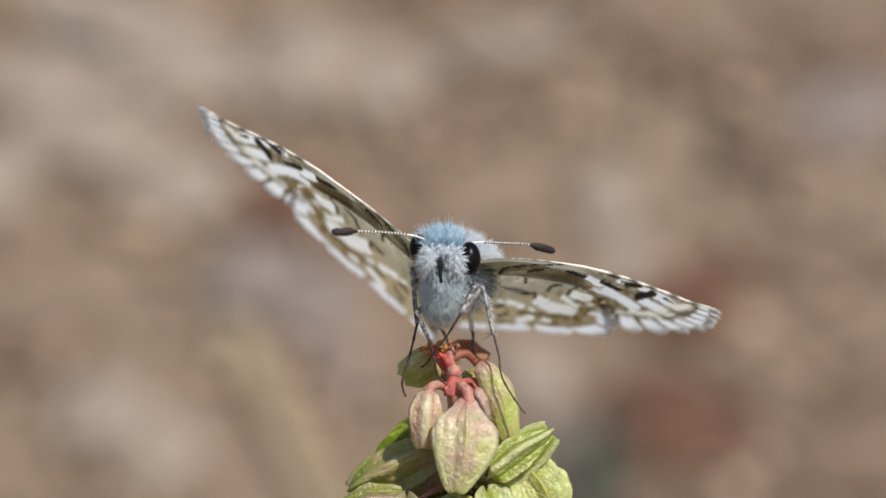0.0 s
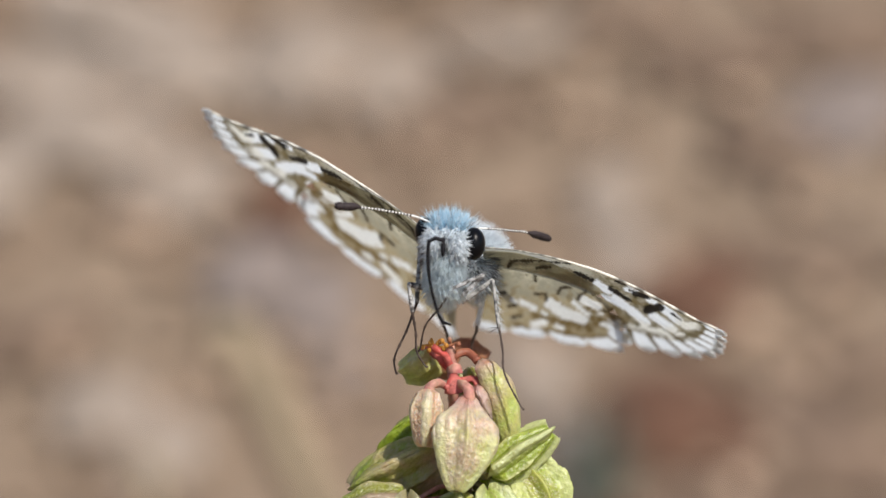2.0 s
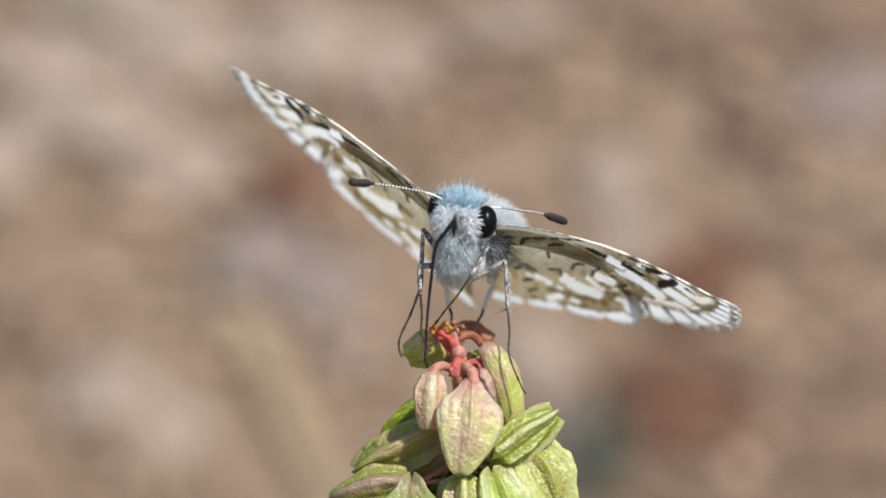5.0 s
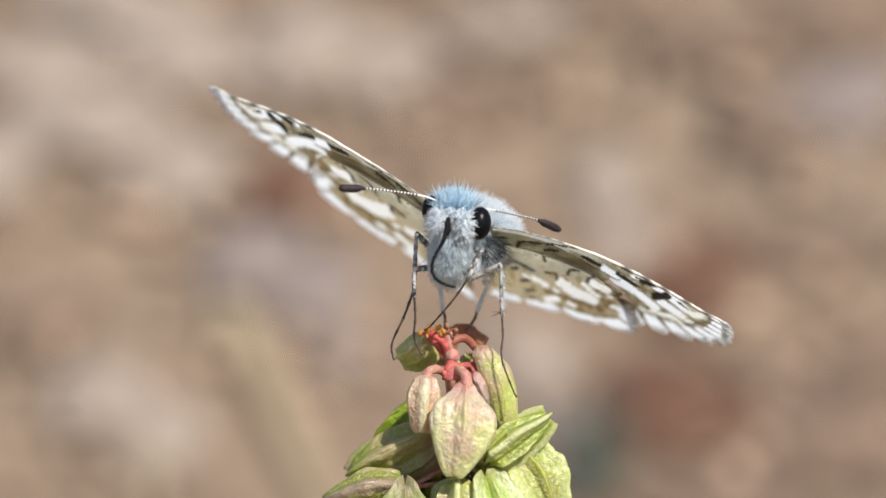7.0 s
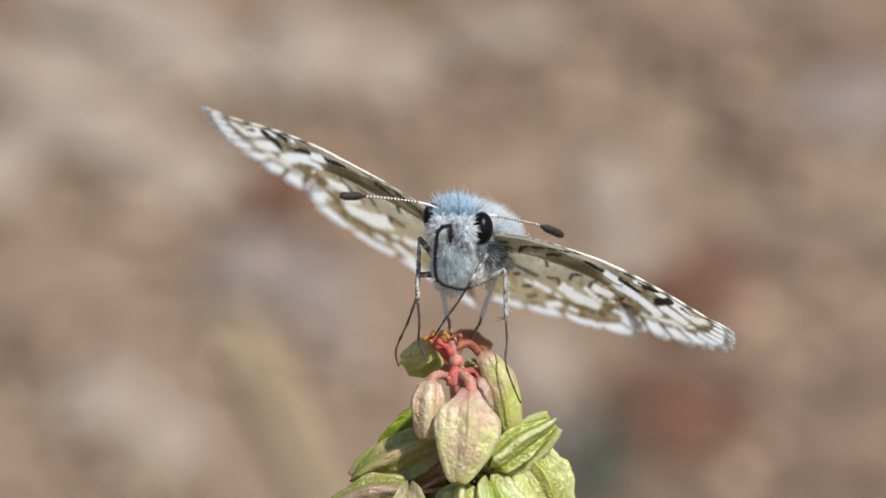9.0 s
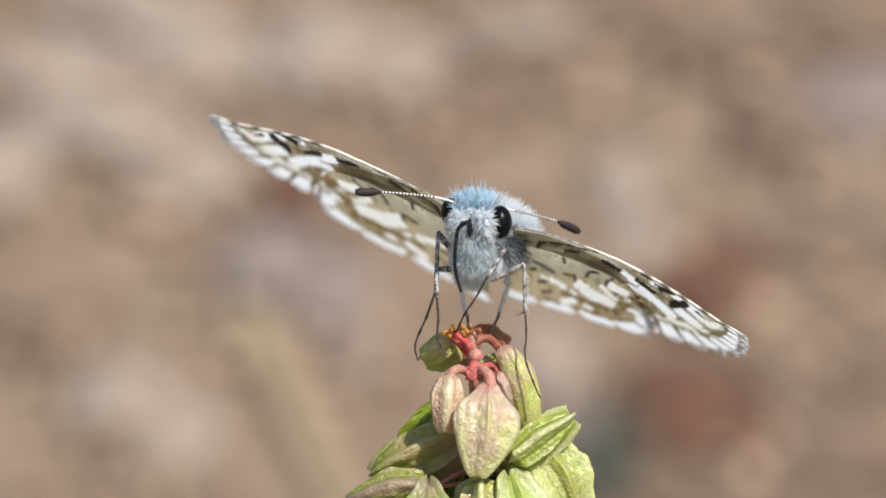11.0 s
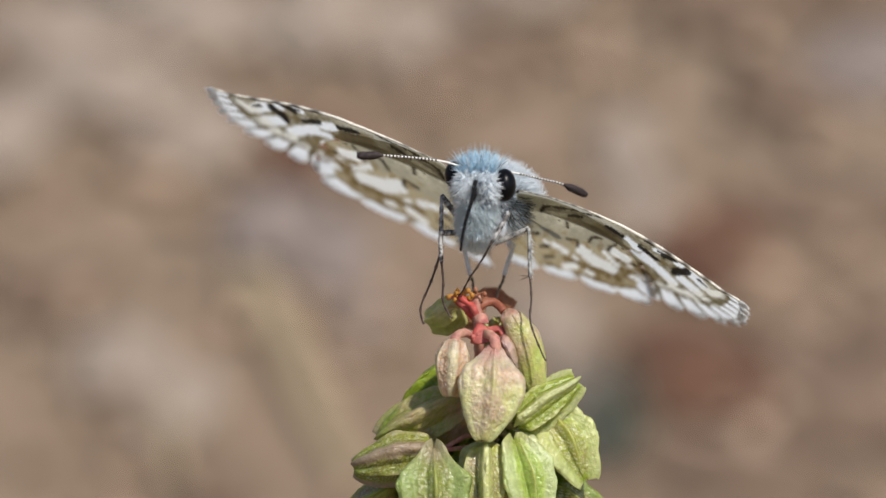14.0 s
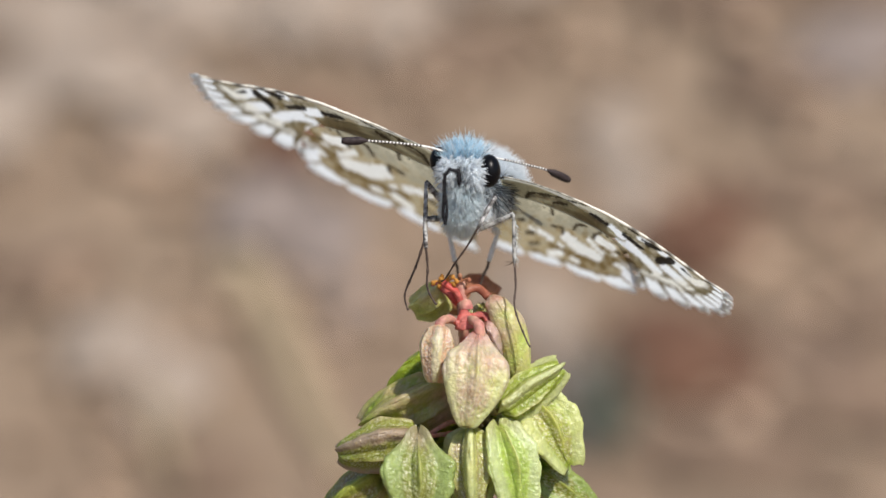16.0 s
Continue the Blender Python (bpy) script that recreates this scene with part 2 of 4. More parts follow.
def ground():
    verts, faces = [], []
    steps = [-60, -20, -8, -4, -2, -1] + [-0.8 + 0.1 * i for i in range(15)] + [0.65 + 0.05 * i for i in range(36)] + [2.5, 3, 4, 5, 7, 10, 16, 30, 60, 150, 400]
    wide = [-400, -100, -30, -10, -4, -2] + [-1.5 + 0.05 * i for i in range(61)] + [2, 4, 10, 30, 100, 400]
    for y in steps:
        for x in wide:
            near = max(0.0, 1 - abs(y - 1.2) / 3) * max(0.0, 1 - abs(x) / 2)
            z = 0.014 * near * noise.noise(Vector((x * 3, y * 3, 0))) + 0.008 * near * noise.noise(Vector((x * 11, y * 11, 2)))
            verts.append((x, y, rise(y) + z - 0.012 * near))
    w = len(wide)
    for i in range(len(steps) - 1):
        for j in range(w - 1):
            faces.append((i * w + j, i * w + j + 1, (i + 1) * w + j + 1, (i + 1) * w + j))
    ob = new("ground", mesh("ground", verts, faces, M_SOIL, unit=1.0))
    tagged(ob, "bare dry reddish-brown soil rising to a bank", "ground", kind="structure")


def gravel():
    pieces = []
    r = random.Random(3)
    for _ in range(1500):
        x, s = r.uniform(-0.35, 0.35), r.uniform(-0.35, 0.5)
        size = r.choice((0.003, 0.004, 0.006, 0.009))
        p = on_bank(x, s, -0.004) if s > 0 else Vector((x, BANK_FOOT + s, -0.008))
        pieces.append(blob(p, (size * r.uniform(0.7, 1.4), size * r.uniform(0.7, 1.4), size * r.uniform(0.5, 0.8)), 5, 7, 0.3, 1.3))
    ob = new("gravel", mesh("gravel", *join(*pieces), M_GRAVEL, unit=1.0))
    tagged(ob, "loose brown and pinkish grit strewn over the soil", "gravel", kind="stuff")


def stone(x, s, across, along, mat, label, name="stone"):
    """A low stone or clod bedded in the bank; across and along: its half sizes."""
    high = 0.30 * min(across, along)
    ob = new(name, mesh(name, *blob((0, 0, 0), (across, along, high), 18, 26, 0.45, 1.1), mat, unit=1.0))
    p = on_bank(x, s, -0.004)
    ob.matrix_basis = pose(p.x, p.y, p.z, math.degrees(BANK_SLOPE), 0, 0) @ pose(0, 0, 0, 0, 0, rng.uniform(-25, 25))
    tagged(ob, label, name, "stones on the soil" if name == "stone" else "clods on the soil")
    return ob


def straw(x0, s0, x1, s1, thick, mat, label, name="straw"):
    """A dry blade or twig lying on the bank from one point of it to another."""
    a, b = on_bank(x0, s0), on_bank(x1, s1)
    r = thick / 2
    off = on_bank(0, 0, 1) - on_bank(0, 0)
    pts = spline([a - off * r * 0.4, a.lerp(b, 0.35) + Vector((0.002, 0, 0)), a.lerp(b, 0.7) - Vector((0.002, 0, 0)), b - off * r * 0.4], 24)
    ob = new(name, mesh(name, *tube(pts, [r * (1 - 0.35 * i / 23) for i in range(24)], 10, 0.3), mat, unit=1.0))
    tagged(ob, label, name)


def tuft(x, s, wide, high, mat, label, count=40):
    pieces = []
    for _ in range(count):
        x0 = rng.gauss(0, wide / 5)
        tip = Vector((x0 * 2 + rng.gauss(0, 0.006), rng.gauss(0, 0.012), high * rng.uniform(0.5, 1.0)))
        pts = [Vector((x0, rng.gauss(0, 0.006), 0)), Vector((x0 * 1.4, 0, tip.z * 0.6)), tip]
        pieces.append(tube(spline(pts, 6), [0.0015, 0.0022, 0.0022, 0.0018, 0.001, 0.0004], 5))
    ob = new("herb_tuft", mesh("herb_tuft", *join(*pieces), mat, unit=1.0))
    p = on_bank(x, s, -0.006)
    ob.matrix_basis = pose(p.x, p.y, p.z)
    tagged(ob, label, "plant")


ground()
gravel()
PALE, GREY = "pale pinkish stone bedded in dry soil", "brownish grey stone bedded in dry soil"
RED, BROWN_CLOD = "dark reddish-brown clod on dry soil", "brown clod on dry soil"
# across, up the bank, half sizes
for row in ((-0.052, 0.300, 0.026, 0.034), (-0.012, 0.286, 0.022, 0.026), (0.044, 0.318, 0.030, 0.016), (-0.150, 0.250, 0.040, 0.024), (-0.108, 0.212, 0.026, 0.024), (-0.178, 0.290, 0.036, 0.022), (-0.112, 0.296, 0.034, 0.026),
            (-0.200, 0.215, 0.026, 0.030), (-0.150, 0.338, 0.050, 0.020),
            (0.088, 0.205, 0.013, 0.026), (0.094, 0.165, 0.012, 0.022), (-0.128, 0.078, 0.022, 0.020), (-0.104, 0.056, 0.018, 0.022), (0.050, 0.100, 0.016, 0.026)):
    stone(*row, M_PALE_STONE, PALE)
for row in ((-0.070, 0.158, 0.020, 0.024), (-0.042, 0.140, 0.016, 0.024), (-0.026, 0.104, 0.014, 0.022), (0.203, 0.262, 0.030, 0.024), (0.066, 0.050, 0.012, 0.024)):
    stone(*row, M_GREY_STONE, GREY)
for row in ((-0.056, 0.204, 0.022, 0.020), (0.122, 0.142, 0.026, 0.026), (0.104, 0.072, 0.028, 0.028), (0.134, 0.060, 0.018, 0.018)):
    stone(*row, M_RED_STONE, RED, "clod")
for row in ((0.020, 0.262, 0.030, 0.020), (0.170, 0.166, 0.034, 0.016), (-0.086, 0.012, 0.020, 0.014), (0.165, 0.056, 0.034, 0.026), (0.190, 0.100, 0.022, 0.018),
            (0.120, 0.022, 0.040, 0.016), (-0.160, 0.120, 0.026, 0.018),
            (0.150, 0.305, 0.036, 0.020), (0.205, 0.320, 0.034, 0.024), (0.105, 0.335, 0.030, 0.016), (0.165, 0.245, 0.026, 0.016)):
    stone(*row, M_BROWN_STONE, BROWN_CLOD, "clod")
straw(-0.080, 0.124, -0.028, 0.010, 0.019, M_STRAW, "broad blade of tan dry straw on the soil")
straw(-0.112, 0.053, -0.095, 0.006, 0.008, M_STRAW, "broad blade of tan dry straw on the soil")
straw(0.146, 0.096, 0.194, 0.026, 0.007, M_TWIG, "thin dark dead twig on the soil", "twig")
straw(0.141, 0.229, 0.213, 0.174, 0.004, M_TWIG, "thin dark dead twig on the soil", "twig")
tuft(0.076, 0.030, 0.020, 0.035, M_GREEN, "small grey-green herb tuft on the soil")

# ---- the plant ----
plant = tagged(new("dock_plant"), "dock seed spike with green, cream and pink winged fruits", "plant")
foot = STAGE @ (at(885, 1000, 4) * K)
plant.matrix_basis = pose(foot.x, foot.y, 0)
TO_PLANT = plant.matrix_basis.inverted() @ STAGE        # metres of the stage to the plant's own space


def in_plant(p):
    return (TO_PLANT @ (Vector(p) * K)) / K


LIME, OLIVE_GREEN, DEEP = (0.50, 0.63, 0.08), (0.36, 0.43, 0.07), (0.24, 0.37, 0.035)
MINT = (0.42, 0.52, 0.16)
PINK, ROSE, PALE_RIM = (0.90, 0.50, 0.42), (0.82, 0.26, 0.22), (0.80, 0.82, 0.50)


def fruit(u, v, d, length, width, lean, turn=0.0, tip_in=0.0, face=LIME, rim_tint=PALE_RIM, blush=0.2, hook=0.0, seed=0,
          groove=0.4, wings=0.4, fine=1.0, dark=1.0, rhomb=0.0, pebble=0.6, crumb=(0.46, 0.25, 0.10), neck=0.0, plump=0.50, rimmed=1.0, shade=0.88):
    """A winged fruit of three valves round a nutlet. u, v, d: its stalk end; lean: degrees from straight down towards the
    right; tip_in: degrees by which its tip leans from the viewer; turn: degrees about its own axis; hook: sideways bend;
    pebble: how warty its faces are between the smooth rims; crumb: the colour between the warts; neck: length of its thin top;
    plump: how round its ends are, rounder the smaller; rimmed: how far the valves' rims stand out; shade: how light its skin is."""
    base = at(u, v, d)
    axis_turn = (pose(0, 0, 0, tip_in, 0, 0) @ pose(0, 0, 0, 0, -lean, 0)).to_3x3()
    rows, cols = int(38 * fine), int(31 * fine)
    core_pts = [Vector((0, 0, -length * i / 11)) for i in range(12)]
    core_pts = [in_plant(base + axis_turn @ p) for p in core_pts]
    body = part("fruit", mesh("nutlet", *tube(core_pts, [width * 0.16 * math.sin(math.pi * (i + 0.4) / 12) for i in range(12)], 8), M_STEM), plant, "winged fruit of three crinkled valves")
    for k in range(3):
        outer, inner, tints = [], [], []
        mid = radians(turn + 120 * k)
        for i in range(rows):
            t = i / (rows - 1)
            swell = math.sin(math.pi * (0.05 + 0.93 * t) ** 0.80)
            kite = 0.22 + 0.80 * smooth_step(0.0, 0.48, t) - 0.92 * smooth_step(0.46, 1.06, t)
            pinch = (1 - 0.72 * neck * (1 - smooth_step(0.06, 0.34, t))) * min(1.0, math.sqrt((t + 0.003) / 0.08))
            w = width * 0.56 * (swell ** plump * (1 - rhomb) + max(0.1, kite) * rhomb) * pinch
            flange = width * 0.56 * (0.93 + 0.16 * wings) * (swell ** (plump - 0.22 * wings) * (1 - rhomb) + max(0.1, kite) * rhomb) * pinch
            twist = radians(14) * (t - 0.4) * math.sin(seed * 1.9)
            sway = 0.05 * width * noise.noise(Vector((t * 2.2, seed * 2.0, 1.5)))
            for j in range(cols):
                s = 2 * j / (cols - 1) - 1
                ph = mid + twist + s * radians(60.4)
                rim = abs(s)
                q = Vector((w * math.sin(ph), w * math.cos(ph), length * t)) + Vector((seed * 3.3, 0, 0))
                n1, n2, n4 = (noise.noise(q * f) for f in (0.7, 2.0, 9.5))
                wart = max(0.0, 0.55 - noise.voronoi((q + 0.12 * noise.noise_vector(q * 5)) * (4.6 + 0.5 * n1))[0][0]) / 0.55
                zone = smooth_step(0.78, 0.62, rim + 0.10 * n2) * smooth_step(0.08, 0.20, t) * smooth_step(0.99, 0.90, t)
                rib = math.exp(-(s / 0.075) ** 2) * smooth_step(0.85, 0.45, t)
                zone *= 1 - rib
                crinkle = 0.13 * noise.noise(Vector((t * 5, seed * 2.0, k + (s > 0)))) + 0.025 * noise.noise(Vector((t * 24, seed, k + (s > 0))))
                r = w * (0.76 - 0.10 * groove + 0.10 * rim ** 2 + (0.05 + 0.11 * groove) * rib
                         - 0.17 * groove * math.exp(-((rim - 0.40) / 0.17) ** 2))
                r *= 1 + 0.09 * n1 + 0.05 * n2 + 0.01 * n4
                r += 0.11 * pebble * zone * (wart ** 1.2 - 0.4)
                f = smooth_step(0.72, 0.94, rim)
                r = r * (1 - f) + (flange * (1 + crinkle) * rimmed + w * 0.80 * (1 - rimmed)) * f
                z = -length * t + 0.05 * width * crinkle * rim * 4
                z -= wings * 0.10 * length * rim ** 3 * smooth_step(0.75, 1.0, t)
                z += wings * 0.09 * length * rim ** 3 * smooth_step(0.30, 0.0, t)
                for layer, verts in ((1.0, outer), (0.90, inner)):
                    r2 = r * (layer if rim < 0.90 else (0.45 + 0.55 * layer))
                    p = Vector((r2 * math.sin(ph) + hook * math.sin(math.pi * t) * width + sway, -r2 * math.cos(ph), z))
                    verts.append(in_plant(base + axis_turn @ p))
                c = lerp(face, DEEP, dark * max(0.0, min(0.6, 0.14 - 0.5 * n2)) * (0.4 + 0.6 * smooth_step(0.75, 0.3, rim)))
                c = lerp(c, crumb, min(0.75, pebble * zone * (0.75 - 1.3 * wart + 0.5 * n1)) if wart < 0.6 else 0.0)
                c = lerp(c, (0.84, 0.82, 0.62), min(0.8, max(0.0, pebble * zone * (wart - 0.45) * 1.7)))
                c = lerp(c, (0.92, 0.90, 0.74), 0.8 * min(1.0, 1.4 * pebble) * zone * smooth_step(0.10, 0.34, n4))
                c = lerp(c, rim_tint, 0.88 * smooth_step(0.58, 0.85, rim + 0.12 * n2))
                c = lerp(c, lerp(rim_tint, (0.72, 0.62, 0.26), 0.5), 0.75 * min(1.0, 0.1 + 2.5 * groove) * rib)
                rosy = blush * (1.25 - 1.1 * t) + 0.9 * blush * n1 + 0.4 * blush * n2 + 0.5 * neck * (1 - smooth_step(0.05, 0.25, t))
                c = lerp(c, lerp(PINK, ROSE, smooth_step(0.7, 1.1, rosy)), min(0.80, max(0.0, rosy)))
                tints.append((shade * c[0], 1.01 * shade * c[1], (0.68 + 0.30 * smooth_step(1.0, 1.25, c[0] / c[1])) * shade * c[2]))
        faces = []
        m = rows * cols
        for i in range(rows - 1):
            for j in range(cols - 1):
                a = i * cols + j
                faces.append((a, a + 1, a + cols + 1, a + cols))
                faces.append((m + a, m + a + cols, m + a + cols + 1, m + a + 1))
            for j, flip in ((0, False), (cols - 1, True)):
                a, b = i * cols + j, (i + 1) * cols + j
                faces.append((a, m + a, m + b, b) if flip else (a, b, m + b, m + a))
        for i, flip in ((0, True), (rows - 1, False)):
            for j in range(cols - 1):
                a = i * cols + j
                faces.append((a, m + a, m + a + 1, a + 1) if flip else (a, a + 1, m + a + 1, m + a))
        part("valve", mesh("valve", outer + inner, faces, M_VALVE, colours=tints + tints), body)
    return body


def stalk(points, thick, mat, name="pedicel", end=None, label=""):
    pts = spline([in_plant(at(*p)) for p in points], 22)
    end = thick if end is None else end
    return part(name, mesh(name, *tube(pts, [(thick + (end - thick) * i / 21) for i in range(22)], 10, 0.2), mat), plant, label)


# the main stem: its red upper end, then green down to the soil
stalk([(858, 512, 0.2), (861, 545, 0.2), (863, 590, 0.6), (868, 640, 2.0)], 0.26, M_PINK, "stem_top", 0.36, "pink fleshy tip of the stem")
stem_pts = spline([in_plant(at(868, 630, 2.4)), in_plant(at(874, 760, 3.2)), in_plant(at(882, 980, 4.0)),
                   Vector((1.5, 2, 170)), Vector((-1, 1, 80)), Vector((0, 0, -6))], 60)
part("stem", mesh("stem", *tube(stem_pts, [0.5 + 0.9 * i / 59 for i in range(60)], 12, 0.15), M_STEM), plant, "ribbed green and reddish stem")

# u, v, d of the stalk end, length, width, lean, turn, tip_in
fruit(893, 598, -2.0, 5.4, 4.15, -8, 4, -12, (0.88, 0.87, 0.46), (0.92, 0.95, 0.64), 0.38, seed=1, shade=0.93, dark=0.1, groove=0.42, wings=0.1, fine=2.3,
      rhomb=0.28, pebble=0.75, crumb=(0.86, 0.62, 0.36), neck=0.72, plump=0.44, rimmed=0.45)
fruit(818, 588, -1.6, 3.2, 2.15, -3, 60, -6, (1.0, 0.74, 0.42), (0.98, 0.94, 0.66), 0.14, seed=2, shade=0.92, dark=0.0, groove=0.35, wings=0.05, fine=1.9,
      pebble=0.7, crumb=(0.96, 0.54, 0.30), neck=0.25, plump=0.28, rimmed=0.5)
fruit(913, 536, -0.4, 5.0, 2.0, 19, 10, 4, (0.76, 0.86, 0.28), (0.84, 0.90, 0.44), 0.46, hook=0.18, seed=3, groove=0.0, wings=0.0, fine=1.6, dark=0.1,
      pebble=0.22, crumb=(0.66, 0.62, 0.30), neck=0.25, plump=0.26, rimmed=0.1)
fruit(893, 552, 1.6, 3.2, 2.0, 8, 20, 6, LIME, PALE_RIM, 0.2, seed=31, groove=0.3, wings=0.3, pebble=0.2)
fruit(832, 532, 2.0, 2.1, 2.1, -62, 20, 20, (0.82, 0.86, 0.28), (0.86, 0.88, 0.44), 0.22, plump=0.3, seed=4, groove=0.2, wings=0.5, pebble=0.2)
fruit(906, 580, -0.4, 2.2, 1.9, 25, 50, 10, (0.78, 0.56, 0.36), (0.80, 0.60, 0.48), 0.5, seed=5, groove=0.3, wings=0.2, pebble=0.3)
fruit(930, 742, -1.2, 4.1, 2.5, 128, 62, -14, (0.52, 0.64, 0.09), (0.92, 0.94, 0.64), 0.04, seed=6, groove=0.7, wings=0.7, fine=1.7, pebble=0.35,
      crumb=(0.30, 0.36, 0.05), plump=0.38)
fruit(982, 720, 0.4, 4.2, 3.3, 30, 15, -10, (0.58, 0.72, 0.09), (0.88, 0.92, 0.52), 0.08, seed=7, groove=0.7, wings=1.1, fine=1.8, rhomb=0.3, pebble=0.7,
      crumb=(0.52, 0.42, 0.20))
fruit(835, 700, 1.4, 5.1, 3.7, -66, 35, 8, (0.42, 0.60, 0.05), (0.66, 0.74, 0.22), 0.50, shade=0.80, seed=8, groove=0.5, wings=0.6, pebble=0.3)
fruit(812, 640, 2.4, 3.8, 2.3, -40, 0, 20, DEEP, LIME, 0.0, seed=9, groove=0.3, wings=0.3, pebble=0.1)
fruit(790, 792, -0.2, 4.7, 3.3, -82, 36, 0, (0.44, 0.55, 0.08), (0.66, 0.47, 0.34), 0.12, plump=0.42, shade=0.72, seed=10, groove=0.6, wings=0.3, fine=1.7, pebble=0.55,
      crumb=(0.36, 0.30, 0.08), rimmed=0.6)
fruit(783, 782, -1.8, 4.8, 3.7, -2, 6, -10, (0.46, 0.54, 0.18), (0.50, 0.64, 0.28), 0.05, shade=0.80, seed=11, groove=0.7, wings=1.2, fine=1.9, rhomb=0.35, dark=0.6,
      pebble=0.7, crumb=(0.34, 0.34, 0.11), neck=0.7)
fruit(872, 772, -1.6, 4.8, 2.95, 3, 60, -8, (0.76, 0.80, 0.24), (0.88, 0.92, 0.54), 0.10, shade=0.90, seed=12, groove=1.0, wings=0.4, fine=2.0, pebble=0.9,
      crumb=(0.50, 0.34, 0.16))
fruit(925, 768, -1.4, 4.8, 2.9, 13, 24, -6, (0.62, 0.80, 0.20), (0.86, 0.93, 0.60), 0.0, shade=0.88, seed=13, groove=1.0, wings=1.0, fine=1.6, pebble=0.2, dark=0.6, neck=0.3,
      crumb=(0.34, 0.40, 0.08))
fruit(720, 858, 1.8, 3.6, 2.8, -60, 30, 10, OLIVE_GREEN, LIME, 0.15, seed=14)
fruit(985, 845, 1.6, 4.2, 2.4, 55, 30, 10, DEEP, MINT, 0.0, seed=15)
fruit(842, 800, 0.6, 3.4, 2.4, -12, 30, 0, LIME, MINT, 0.0, seed=16)
fruit(850, 905, -0.6, 4.4, 3.0, -22, 40, -6, MINT, PALE_RIM, 0.05, seed=17)
fruit(905, 905, -0.6, 4.4, 3.0, 18, 20, -6, LIME, PALE_RIM, 0.05, seed=18)
# fruits behind the front ones; the gaps' shade is put into their deep green
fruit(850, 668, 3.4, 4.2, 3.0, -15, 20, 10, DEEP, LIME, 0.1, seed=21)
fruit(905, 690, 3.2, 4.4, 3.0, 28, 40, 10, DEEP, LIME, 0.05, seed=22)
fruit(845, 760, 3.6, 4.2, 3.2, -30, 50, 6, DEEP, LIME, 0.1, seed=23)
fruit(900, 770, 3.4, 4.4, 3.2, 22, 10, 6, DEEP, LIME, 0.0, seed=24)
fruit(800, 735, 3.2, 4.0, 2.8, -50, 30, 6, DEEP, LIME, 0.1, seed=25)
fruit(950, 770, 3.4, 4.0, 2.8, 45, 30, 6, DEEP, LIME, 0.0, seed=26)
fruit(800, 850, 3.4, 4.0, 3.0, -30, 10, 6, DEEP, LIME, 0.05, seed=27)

stalk([(862, 585, 0), (876, 580, -1.2), (890, 590, -2.2), (894, 620, -2.2)], 0.18, M_PINK, end=0.34)
stalk([(858, 592, 0), (842, 580, -1.0), (826, 582, -1.6), (818, 602, -1.6)], 0.16, M_PINK, end=0.3)
stalk([(856, 560, 0.6), (866, 532, 0.2), (888, 524, 0.4), (908, 540, 0.0)], 0.2, M_RUST, end=0.26)
stalk([(850, 562, 3.2), (860, 526, 4.2), (888, 512, 4.8), (924, 534, 4.6)], 0.62, M_RUST, end=0.4)
stalk([(858, 575, 0.4), (880, 574, 0.0), (900, 572, -0.2), (907, 584, -0.4)], 0.2, M_RED)
stalk([(856, 552, 0.8), (838, 532, 1.0), (822, 520, 1.4), (812, 522, 1.8)], 0.26, M_RED)
stalk([(868, 680, 2.0), (850, 690, 1.8), (838, 700, 1.6)], 0.2, M_STEM)
stalk([(872, 760, 2.4), (840, 762, 0.6), (810, 778, -0.2), (788, 794, -0.4)], 0.13, M_PINK)
stalk([(872, 775, 2.0), (835, 782, 0.2), (806, 786, -1.2), (783, 794, -1.8)], 0.13, M_PINK)
stalk([(872, 740, 2.4), (900, 744, 0.6), (926, 743, -1.2)], 0.2, M_STEM)
stalk([(872, 730, 2.6), (930, 716, 1.4), (986, 720, 0.4)], 0.2, M_STEM)
stalk([(872, 750, 2.4), (872, 756, 0.2), (872, 775, -1.6)], 0.2, M_STEM)
stalk([(874, 750, 2.4), (905, 756, 0.2), (926, 773, -1.4)], 0.2, M_STEM)
stalk([(874, 840, 3.2), (800, 846, 2.4), (718, 860, 1.8)], 0.2, M_STEM)
stalk([(876, 830, 3.2), (930, 836, 2.4), (987, 848, 1.6)], 0.2, M_STEM)
stalk([(872, 690, 2.4), (840, 650, 2.6), (811, 642, 2.4)], 0.2, M_STEM)
stalk([(874, 880, 3.2), (860, 890, 1), (850, 908, -0.6)], 0.2, M_STEM)
stalk([(874, 880, 3.2), (890, 890, 1), (905, 908, -0.6)], 0.2, M_STEM)


def withered_flower(u, v, d, size, count, mat, label):
    """A few curled filaments with knobs, on the stem's tip."""
    pieces = []
    for i in range(count):
        a = 2 * math.pi * i / count + rng.uniform(-0.4, 0.4)
        p = at(u, v, d)
        q = p + Vector((math.cos(a), rng.uniform(-0.6, 0.1), 0.6 * math.sin(a) + 0.5)) * size * 0.6
        e = q + Vector((math.cos(a) * 0.5, -0.3, rng.uniform(-0.6, 0.2))) * size * 0.6
        pieces.append(tube([in_plant(x) for x in spline([p, q, e], 10)], [0.07] * 9 + [0.03], 6, 0.3))
        pieces.append(blob(in_plant(e), (0.13, 0.12, 0.15), 8, 10, 0.3, 2))
    part("withered_flower", mesh("withered_flower", *join(*pieces), mat), plant, label)


